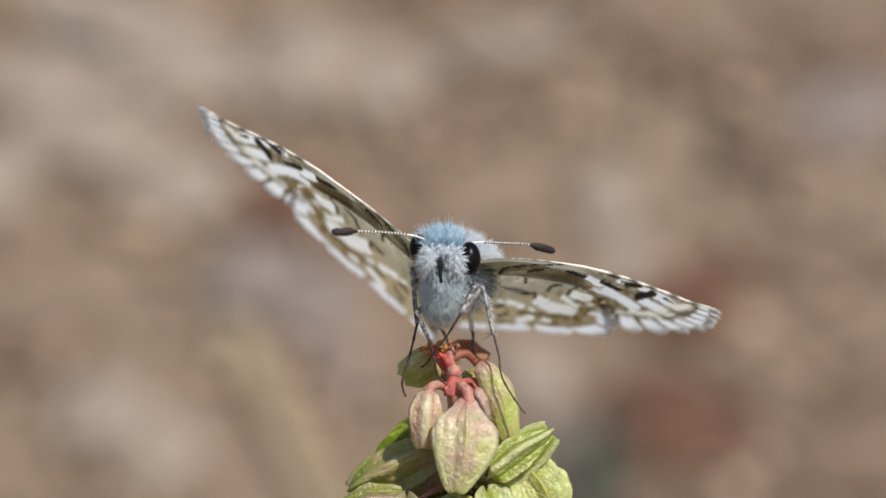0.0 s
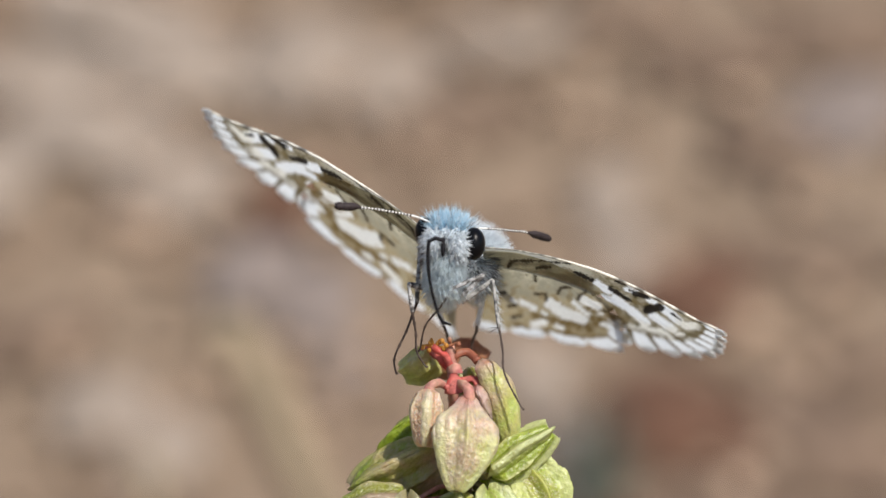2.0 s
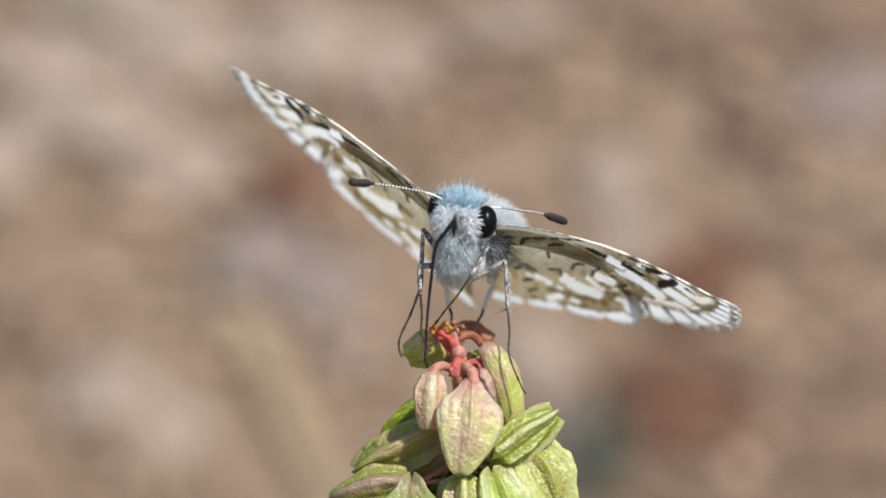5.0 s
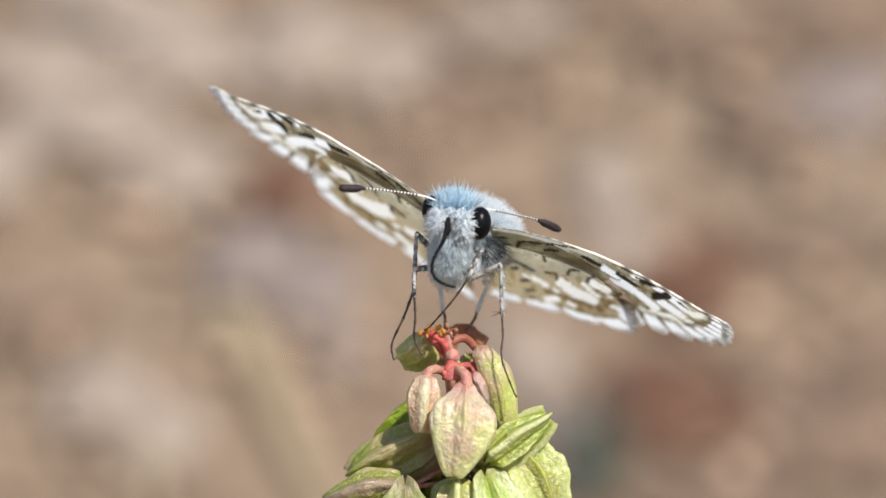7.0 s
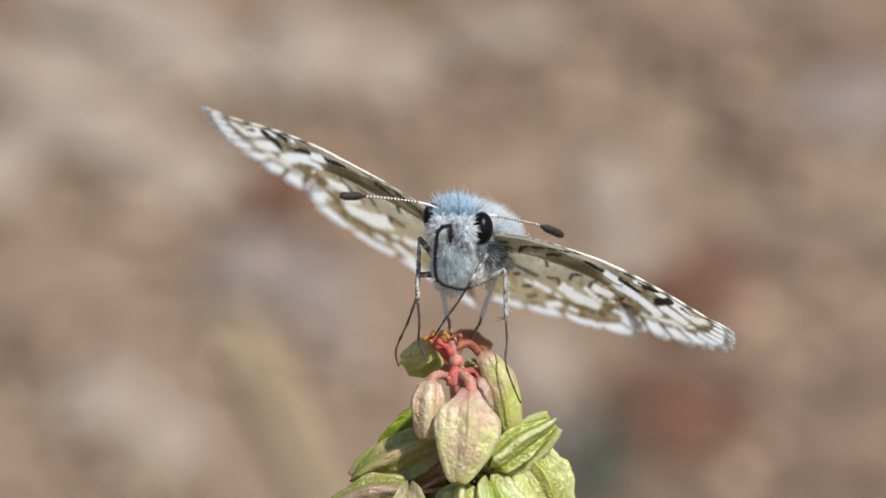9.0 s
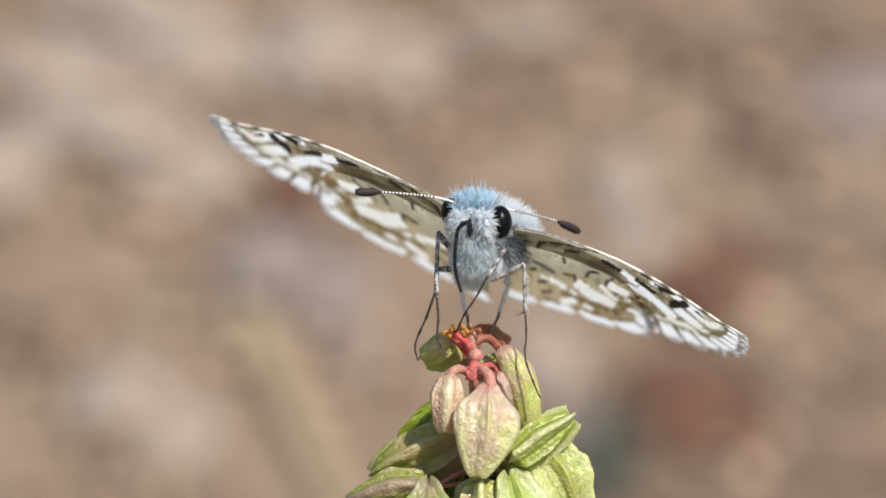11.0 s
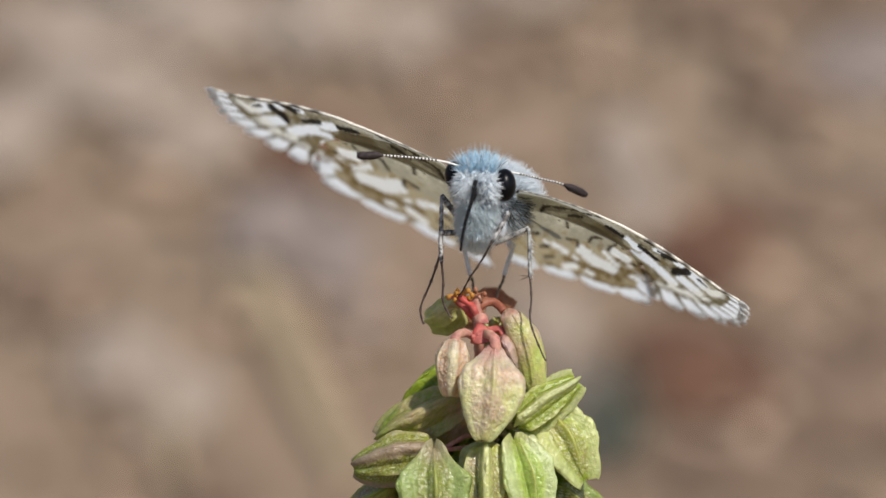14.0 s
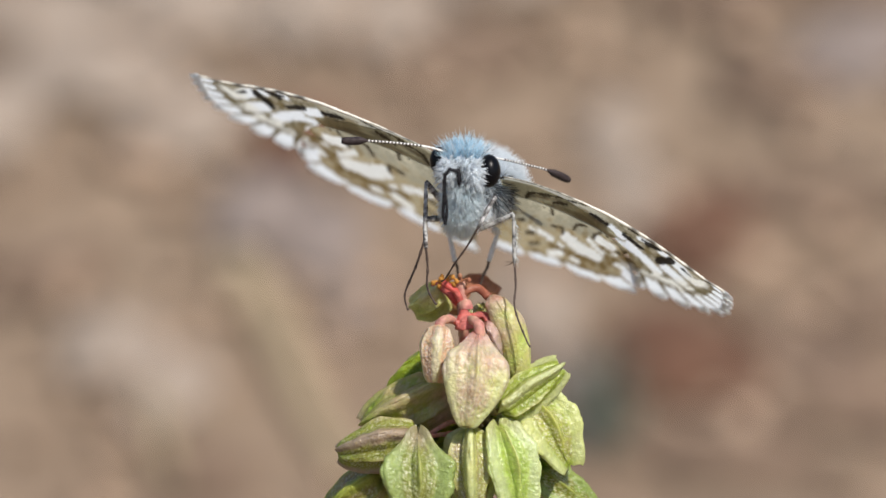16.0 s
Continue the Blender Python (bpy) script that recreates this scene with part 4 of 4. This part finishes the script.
fur("chest_grey_fur", thorax, M_GREY_HAIR, CHEST, CHEST_R, 150, lambda d: d.y < 0.35, 0.62, 0.017, 0.2, (0, 0.0, -1.5), "grey hairs")
# grey and dark hairs; their extra number paints in the shoulder's shade
SHOULDER, SHOULDER_R = own(912, 366, 0.4), (0.85, 1.0, 0.85)
fur("shoulder_fur", thorax, M_WHITE_HAIR, SHOULDER, SHOULDER_R, 260, lambda d: d.y < 0.4, 0.8, 0.022, 0.28, (0.5, -0.1, -0.8), "white shoulder fur")
fur("shoulder_grey_fur", thorax, M_GREY_HAIR, SHOULDER, SHOULDER_R, 620, lambda d: d.y < 0.4, 0.9, 0.020, 0.3, (0.6, -0.1, -0.6), "grey shoulder fur, dense to stand in for shade")
fur("shoulder_bristles", thorax, M_DARK_HAIR, own(925, 352, -0.4), (0.8, 0.9, 0.8), 300, lambda d: d.y < 0.4, 0.62, 0.015, 0.3, (0.7, -0.2, -0.5), "dark shoulder bristles, more of them to stand in for shade")


def antenna(points):
    """A thread ringed in white and dark, with a dark club at its end."""
    pts = spline([own(*p) for p in points], 61)
    shaft, tip = pts[:46], pts[45:]
    base = part("antenna", mesh("antenna", *tube(shaft, [0.062 if i % 3 else 0.05 for i in range(46)], 8), M_ANT_WHITE), head, "antenna ringed white and dark")
    rings = [tube([shaft[i], shaft[i].lerp(shaft[i + 1], 0.95)], [0.068, 0.066], 8) for i in range(15, 45, 2)]
    part("antenna_rings", mesh("antenna_rings", *join(*rings), M_ANT_DARK), base)
    n = len(tip)
    part("club", mesh("club", *tube(tip, [0.07 + 0.155 * smooth_step(0, 0.35, i / (n - 1)) * (1 - 0.45 * smooth_step(0.85, 1.0, i / (n - 1))) for i in range(n)], 14, 0.1), M_CLUB), base,
         "dark brown club")
    ANTENNAE.append((base, own(*points[0])))


ANTENNAE = []
antenna([(832, 283, -2.6), (800, 274, -3.0), (750, 268, -3.2), (690, 264, -3.2), (668, 265, -3.2), (648, 264, -3.2)])
antenna([(893, 290, -2.2), (930, 295, -1.2), (970, 304, 0.2), (1006, 313, 1.4), (1030, 323, 2.0), (1051, 333, 2.6)])


# ---- legs: femur from the body to the knee, tibia with its tarsus down to the foot ----
LEGS = []


def leg(hip, knee, ankle, foot, toe, thick, mat, spur=False):
    h, k, a, f, t = (at(*p) for p in (hip, knee, ankle, foot, toe))
    hip_own = REST_BACK @ h
    pole = REST_BACK.to_3x3() @ (k - (h + f) / 2)
    l1, l2 = (k - h).length, (f - k).length
    femur = part("femur", mesh("femur", *tube([Vector((0, 0, l1 * i / 11)) for i in range(12)],
                 [thick * (0.75 + 0.55 * math.sin(math.pi * (0.2 + 0.65 * i / 11))) for i in range(12)], 10, 0.2), mat), butterfly)
    roots = [(Vector((rng.gauss(0, thick * 0.6), rng.gauss(0, thick * 0.6), l1 * rng.uniform(0.05, 0.9))), Vector((rng.gauss(0, 1), rng.gauss(0, 1), -0.4))) for _ in range(140)]
    part("femur_fur", mesh("femur_fur", *hairs(roots[:60], 0.28, 0.014, 0.3), M_WHITE_HAIR), femur, "white leg hairs")
    frame2 = limb_frame(k, f, k - (h + f) / 2)
    back = frame2.inverted()
    shin = [back @ p for p in spline([k, k.lerp(a, 0.5), a], 14)]
    tibia = part("tibia", mesh("tibia", *tube(shin, [thick * (0.62 + 0.35 * math.sin(math.pi * (0.1 + 0.6 * i / 13))) for i in range(14)], 10, 0.2), mat), butterfly)
    fpts = spline([a, a.lerp(f, 0.5) + Vector((0.06, 0, 0)), f, t, t + (t - f) * 0.25 + Vector((0.05 if t.x > f.x else -0.10, -0.1, 0.06))], 26)
    part("tarsus", mesh("tarsus", *tube([back @ p for p in fpts], [thick * (0.58 - 0.14 * i / 25) * (1.30 if i % 5 == 0 else 0.92) for i in range(26)], 8, 0.15), M_TARSUS), tibia,
         "dark jointed tarsus")
    if spur:
        roots = [(back @ k.lerp(a, x), back.to_3x3() @ Vector((1.2, 0, -1.4))) for x in [rng.uniform(0.1, 0.95) for _ in range(70)]]
        part("tibia_fur", mesh("tibia_fur", *hairs(roots, 0.5, 0.018, 0.35), M_WHITE_HAIR), tibia, "white shin hairs")
        part("spur", mesh("spur", *hairs([(back @ a, back.to_3x3() @ Vector((-1, -0.2, -0.5 + 0.4 * i))) for i in range(2)], 0.75, 0.03, 0.1), M_TARSUS), tibia, "thin spur")
    LEGS.append((femur, tibia, hip_own, pole, l1, l2, f))


def limb_frame(start, end, pole):
    """A pose at start, z towards end, x in the plane of the bend."""
    z = (end - start).normalized()
    x = (pole - z * pole.dot(z)).normalized()
    y = z.cross(x)
    m = Matrix((x, y, z)).transposed().to_4x4()
    m.translation = start
    return m


leg((826, 372, -0.6), (797, 336, -1.4), (795, 436, -1.2), (760, 532, -0.6), (763, 558, -0.4), 0.13, M_LEG)
leg((838, 400, -1.2), (795, 402, -2.0), (797, 452, -2.0), (799, 522, -1.4), (811, 548, -1.2), 0.13, M_LEG)
leg((893, 408, -2.8), (913, 366, -3.8), (882, 420, -3.9), (846, 482, -2.2), (835, 506, -0.8), 0.11, M_LEG)
leg((893, 420, -1.0), (953, 393, -1.8), (954, 478, -1.8), (954, 560, -2.0), (974, 616, -2.1), 0.115, M_LEG_PALE, True)
leg((842, 412, 2.4), (836, 420, 3.0), (848, 476, 3.4), (853, 498, 3.6), (856, 516, 3.8), 0.15, M_HIND_LEG)
leg((918, 420, 2.4), (924, 426, 3.0), (908, 476, 3.4), (899, 500, 3.6), (892, 522, 3.8), 0.15, M_HIND_LEG)

# ---- the proboscis: a chain of short rigid pieces ----
LINKS, TONGUE = 22, 8.2
STEP = TONGUE / LINKS
CHAIN = []
for i in range(LINKS):
    r0, r1 = (0.108 - 0.058 * (i + e) / LINKS for e in (0, 1))
    piece = tube([Vector((0, 0, STEP * x)) for x in (-0.25, 0.0, 0.5, 1.0, 1.25)], [r0 * 0.96, r0, (r0 + r1) / 2, r1, r1 * 0.96], 8)
    CHAIN.append(part("proboscis_segment", mesh("proboscis_segment", *piece, M_TONGUE), butterfly, "" if i else "black coiled proboscis"))


def chain_angles(points):
    """The base and each link's turn, for a chain laid along the points and folded back and forth where it is longer."""
    path = spline([at(u, v, -4.7) for u, v in points], 80)
    run = [0.0]
    for a, b in zip(path, path[1:]):
        run.append(run[-1] + (b - a).length)
    total = run[-1]

    def along(s):
        f = (s / total) % 2.0
        f = f if f <= 1 else 2 - f
        return path[min(79, int(round(f * 79)))]
    turns, here = [], path[0]
    for i in range(LINKS):
        there = along((i + 1) * STEP)
        w = there - here
        if w.length < STEP * 0.3:
            w = Vector((0, 0, 1)) if not turns else Vector((math.sin(turns[-1]), 0, math.cos(turns[-1])))
        a = math.atan2(w.x, w.z)
        turns.append(a)
        here = here + Vector((math.sin(a), 0, math.cos(a))) * STEP
    return path[0], turns


# ---- what moves ----
def motions():
    # seconds; place across and up in mm, roll, yaw and pitch of the body
    body = (
        (0, 1.16, 1.85, 15.68, 0.9, 11.49), (0.5, 1.41, 2.13, 16.69, 1.67, 12.03), (1, 1.38, 2.27, 16.94, 2.74, 12.32),
        (1.5, 1.39, 2.42, 17.76, 3.68, 13.77), (2, 1.48, 2.53, 18.78, 3.84, 14.31), (2.5, 1.65, 2.74, 19.92, 3.93, 15.15),
        (3, 1.66, 2.74, 19.93, 4.03, 15.31), (3.2, 1.68, 2.81, 19.75, 4.34, 15.49), (5.3, 1.98, 2.92, 20.96, 5.43, 12.61),
        (5.5, 1.99, 2.87, 20.61, 5.37, 12.73), (6, 2.11, 2.92, 20.79, 5.62, 12.08), (6.5, 2.03, 2.99, 20.72, 6.14, 12.01),
        (7, 2.06, 3.07, 20.6, 6.18, 11.82), (7.5, 1.95, 2.99, 19.69, 6.08, 12.03), (8, 1.99, 3, 19.16, 6.07, 11.97),
        (10.3, 1.82, 2.93, 16.13, 5.43, 12.26), (10.5, 1.84, 2.94, 16.12, 5.28, 12.27), (11, 1.85, 2.95, 16.29, 5, 12.27),
        (11.5, 1.8, 2.91, 16.21, 4.89, 12.33), (12, 1.79, 3, 16.48, 4.77, 12.55), (12.5, 1.77, 2.97, 16.69, 4.63, 12.47),
        (13, 1.79, 2.98, 16.59, 4.69, 12.55), (13.5, 1.78, 3.02, 16.25, 4.64, 12.58), (14, 1.76, 2.96, 15.91, 4.43, 12.54),
        (14.5, 1.8, 2.99, 15.85, 4.27, 12.75), (15, 1.77, 2.99, 15.85, 4.27, 12.58), (15.5, 1.81, 2.99, 16.12, 4.37, 12.33),
        (16, 1.79, 2.99, 16.2, 4.55, 12.51))
    # seconds; lift of the two forewings, and how each hindwing is turned against its forewing
    lifts = (
        (0, -26.8, -12.8, -2, 0.4), (0.5, -27.5, -11, -2, 0.7), (1, -24.5, -10.6, -1.7, 0.5), (1.5, -22.2, -9.4, -1.5, 0.5),
        (2, -20.3, -8.5, -1.3, 0.6), (2.5, -22.3, -8.5, -1.4, 1), (3, -20.9, -7.4, -1.1, 0.9),
        (3.2, -20.4, -7.6, -0.9, 0.7), (5.3, -22.5, -11, -0.2, 1.4), (5.5, -18.4, -8.7, -0.4, 1.2),
        (6, -20.1, -8.1, -0.2, 1.4), (6.5, -17.4, -7.4, 0.1, 1.3), (7, -16.7, -6.3, 0.3, 1.3), (7.5, -15.3, -6.1, 0.2, 1.1),
        (8, -16.1, -5, 0.1, 1), (10.3, -16.4, 0, -0.4, 0), (10.5, -16, 0.7, -0.4, 0), (11, -14.5, 0.9, -0.3, 0),
        (11.5, -13.7, 1.2, -0.1, -0), (12, -13.2, 1.3, -0.1, -0), (12.5, -13.6, 0.6, -0.2, 0.1), (13, -13.1, 1, -0.1, -0),
        (13.5, -12.9, 2, -0.1, -0.1), (14, -12.6, 2.6, -0.3, -0.1), (14.5, -12.7, 2.9, -0.2, -0.1),
        (15, -12.4, 3, -0.2, -0), (15.5, -12.2, 3.5, -0.1, 0.1), (16, -12, 3.4, -0.1, -0))
    walk(butterfly, [(t, to_world(body_pose(*row))) for t, *row in body])

    def body_at(t):
        i = max(k for k in range(len(body)) if body[k][0] <= t + 1e-6)
        j = min(i + 1, len(body) - 1)
        f = 0.0 if i == j else (t - body[i][0]) / (body[j][0] - body[i][0])
        return body_pose(*(a + (b - a) * f for a, b in zip(body[i][1:], body[j][1:])))

    for (side, kind), blade in WINGS.items():
        joint = Vector((2.3 * side, 0, 0)) * K
        own_lift = (lambda row: row[0 if side < 0 else 1] + (row[2 if side < 0 else 3] if kind == "hindwing" else 0.0))
        walk(blade, [(t, Matrix.Translation(joint) @ pose(0, 0, 0, 0, side * own_lift(row), 0)) for t, *row in lifts])

    # antennae: seconds, swing and dip of each about its base, in degrees
    sways = (
        ((0, 19.5, -1.5), (1, 18.3, -1.5), (2.5, 17.5, 0.3), (3.2, 17, -0.8), (5.3, 22, -1.4), (6, 21.5, -2.8), (7, 18, -2.9), (8, 18, -2),
         (10.3, 11.6, 0.2), (11, 9, -0.2), (12, 5.5, 0), (13, 2.8, 0.4), (14, 0, 0.3), (16, -0.5, 0.2)),
        ((0, -5, -8), (0.5, -2, -6.5), (1, 2, -8.8), (1.5, 4.1, -11.5), (2.5, 5.5, -16.5), (3.2, 5.4, -18.7), (5.3, 3.9, -8.8), (7, 4.4, -4.9),
         (8, 2.7, -4.9), (10.3, 2.5, 0.3), (11.5, 1, -0.1), (13, 2, -2.3), (14, -1, 0.2), (16, 0.5, -0.3)))
    for (thread, base), sway in zip(ANTENNAE, sways):
        there = Matrix.Translation(base * K)
        walk(thread, [(t, there @ (TURN @ (pose(0, 0, 0, 0, b, 0) @ pose(0, 0, 0, 0, 0, a)).to_3x3() @ TURN.inverted()).to_4x4() @ there.inverted())
                      for t, a, b in sway])

    # feet: steps as (seconds, across, down) away from the place where each foot stands at last, in units of the plan
    steps = {
        0: ((0, 15, 38), (0.5, 12, 40), (0.8, -1, 10), (1.5, 0, 5), (2, 0, 0)),
        1: ((0, 38, 38), (0.3, -10, 10), (0.5, -12, 40), (0.8, -5, 4), (1.5, 0, 0)),
        2: ((0, 0, 16), (0.5, 0, 8), (1, 0, 10), (1.5, -30, -7), (2.5, -28, -6), (3, -28, -6), (5.5, 0, 0), (15.2, 0, 0), (15.5, 50, -70), (15.8, 2, -2)),
        3: ((0, -2, 7), (1, 0, 4), (2.5, 0, 0)),
        4: (), 5: ()}
    times = sorted({0, 0.3, 0.8, 15.2, 15.8} | {row[0] for row in lifts})
    for n, (femur, tibia, hip_own, pole, l1, l2, foot) in enumerate(LEGS):
        upper, lower = [], []
        for t in times:
            m = body_at(t)
            back = m.inverted()
            s = steps[n] or ((0, 0, 0),)
            i = max(k for k in range(len(s)) if s[k][0] <= t + 1e-6)
            j = min(i + 1, len(s) - 1)
            f = 0.0 if i == j else (t - s[i][0]) / (s[j][0] - s[i][0])
            du, dv = (s[i][c] + (s[j][c] - s[i][c]) * f for c in (1, 2))
            goal = back @ (foot + Vector((du / 32, 0, -dv / 32)))
            way = goal - hip_own
            d = min(way.length, (l1 + l2) * 0.999)
            d = max(d, abs(l1 - l2) * 1.001 + 1e-4)
            z = way.normalized()
            x = (pole - z * pole.dot(z)).normalized()
            a = (l1 * l1 - l2 * l2 + d * d) / (2 * d)
            b = math.sqrt(max(0.0, l1 * l1 - a * a))
            knee = hip_own + z * a + x * b
            end = hip_own + z * d
            for rows, m2 in ((upper, limb_frame(hip_own, knee, pole)), (lower, limb_frame(knee, end, knee - (hip_own + end) / 2))):
                m2.translation *= K
                rows.append((t, m2))
        walk(femur, upper)
        walk(tibia, lower)

    # the proboscis: its course over the plan, from the base to its end or fold
    shapes = []

    def course(t, du, dv, *points):
        shapes.append((t, *chain_angles([(u - du, v - dv) for u, v in points])))

    course(0, -63, 103, (776, 462), (778, 478), (780, 494))
    course(0.5, -70, 96, (772, 450), (775, 466), (777, 482))
    course(1, -44, 96, (797, 446), (799, 462), (801, 478))
    course(1.5, -51, 107, (789, 440), (778, 468), (778, 496), (785, 503), (792, 480), (790, 452))
    course(2, -61, 99, (783, 425), (765, 422), (758, 440), (759, 480), (766, 520), (776, 555), (785, 570), (799, 574))
    course(2.5, -55, 86, (790, 398), (772, 410), (760, 440), (753, 500), (750, 560), (752, 600))
    course(3, -38, 84, (808, 398), (786, 424), (778, 450), (778, 520), (776, 580), (770, 645))
    course(3.2, -63, 78, (784, 390), (762, 416), (754, 442), (754, 512), (752, 572), (746, 636))
    course(5.3, -54, 69, (806, 392), (786, 418), (772, 438), (764, 488), (756, 558), (751, 650))
    course(5.5, -63, 70, (797, 394), (780, 420), (766, 440), (757, 490), (748, 560), (743, 655))
    course(6, -69, 69, (796, 385), (788, 425), (770, 455), (767, 480), (785, 502), (820, 514), (850, 505), (878, 487))
    course(6.5, -104, 75, (756, 393), (740, 415), (727, 430), (721, 465), (718, 498), (723, 508), (727, 498), (729, 465))
    course(7, -66, 75, (793, 388), (785, 425), (768, 458), (765, 483), (780, 500), (803, 508))
    course(7.5, -47, 83, (806, 394), (790, 400), (783, 420), (775, 460), (771, 493), (777, 508), (785, 490), (790, 462))
    course(8, -55, 86, (800, 398), (785, 402), (779, 420), (776, 470), (778, 510), (785, 540), (799, 552))
    course(10.5, -52, 73, (802, 392), (785, 395), (777, 410), (773, 450), (777, 478), (790, 482), (800, 460), (804, 428))
    course(11, -24, 75, (830, 393), (815, 398), (808, 420), (805, 460), (808, 490), (815, 510))
    course(11.5, -5, 72, (849, 393), (835, 398), (828, 412), (830, 440), (842, 475), (858, 497), (880, 497))
    course(12, -72, 55, (781, 384), (783, 362), (772, 350), (760, 360), (756, 400), (758, 435), (769, 448), (785, 435), (796, 412))
    course(12.5, -51, 51, (802, 378), (790, 395), (778, 410), (778, 430), (795, 455), (815, 467), (834, 468))
    course(13, -80, 35, (775, 364), (769, 345), (755, 352), (748, 380), (744, 420), (748, 448), (760, 445), (770, 420), (772, 402))
    course(13.5, -40, 15, (816, 326), (810, 355), (795, 400), (790, 435))
    course(14, -15, 11, (842, 322), (836, 350), (822, 400), (816, 438))
    course(14.5, 0, 0, (857, 312), (852, 345), (840, 400), (834, 431))
    course(15, 6, 2, (862, 315), (857, 348), (846, 400), (839, 433))
    course(15.5, 15, -11, (872, 303), (860, 322), (845, 340), (838, 375), (840, 395), (850, 385), (853, 355), (846, 338))
    course(16, -43, -14, (808, 303), (800, 299), (788, 310), (786, 345), (784, 380), (788, 393), (791, 370), (787, 330))
    rows = [[] for _ in CHAIN]
    for n in range(161):
        t = n / 10
        i = max(k for k in range(len(shapes)) if shapes[k][0] <= t + 1e-6)
        j = min(i + 1, len(shapes) - 1)
        f = 0.0 if i == j else (t - shapes[i][0]) / (shapes[j][0] - shapes[i][0])
        back = body_at(t).inverted()
        here = shapes[i][1].lerp(shapes[j][1], f)
        for k in range(LINKS):
            a, b = shapes[i][2][k], shapes[j][2][k]
            turn = a + ((b - a + math.pi) % (2 * math.pi) - math.pi) * f
            way = Vector((math.sin(turn), 0, math.cos(turn)))
            m = back @ Matrix.Translation(here) @ pose(0, 0, 0, 0, math.degrees(turn), 0)
            m.translation *= K
            rows[k].append((t, m))
            here = here + way * STEP + Vector((0, 0.012, 0))
    for ob, r in zip(CHAIN, rows):
        walk(ob, r)


motions()
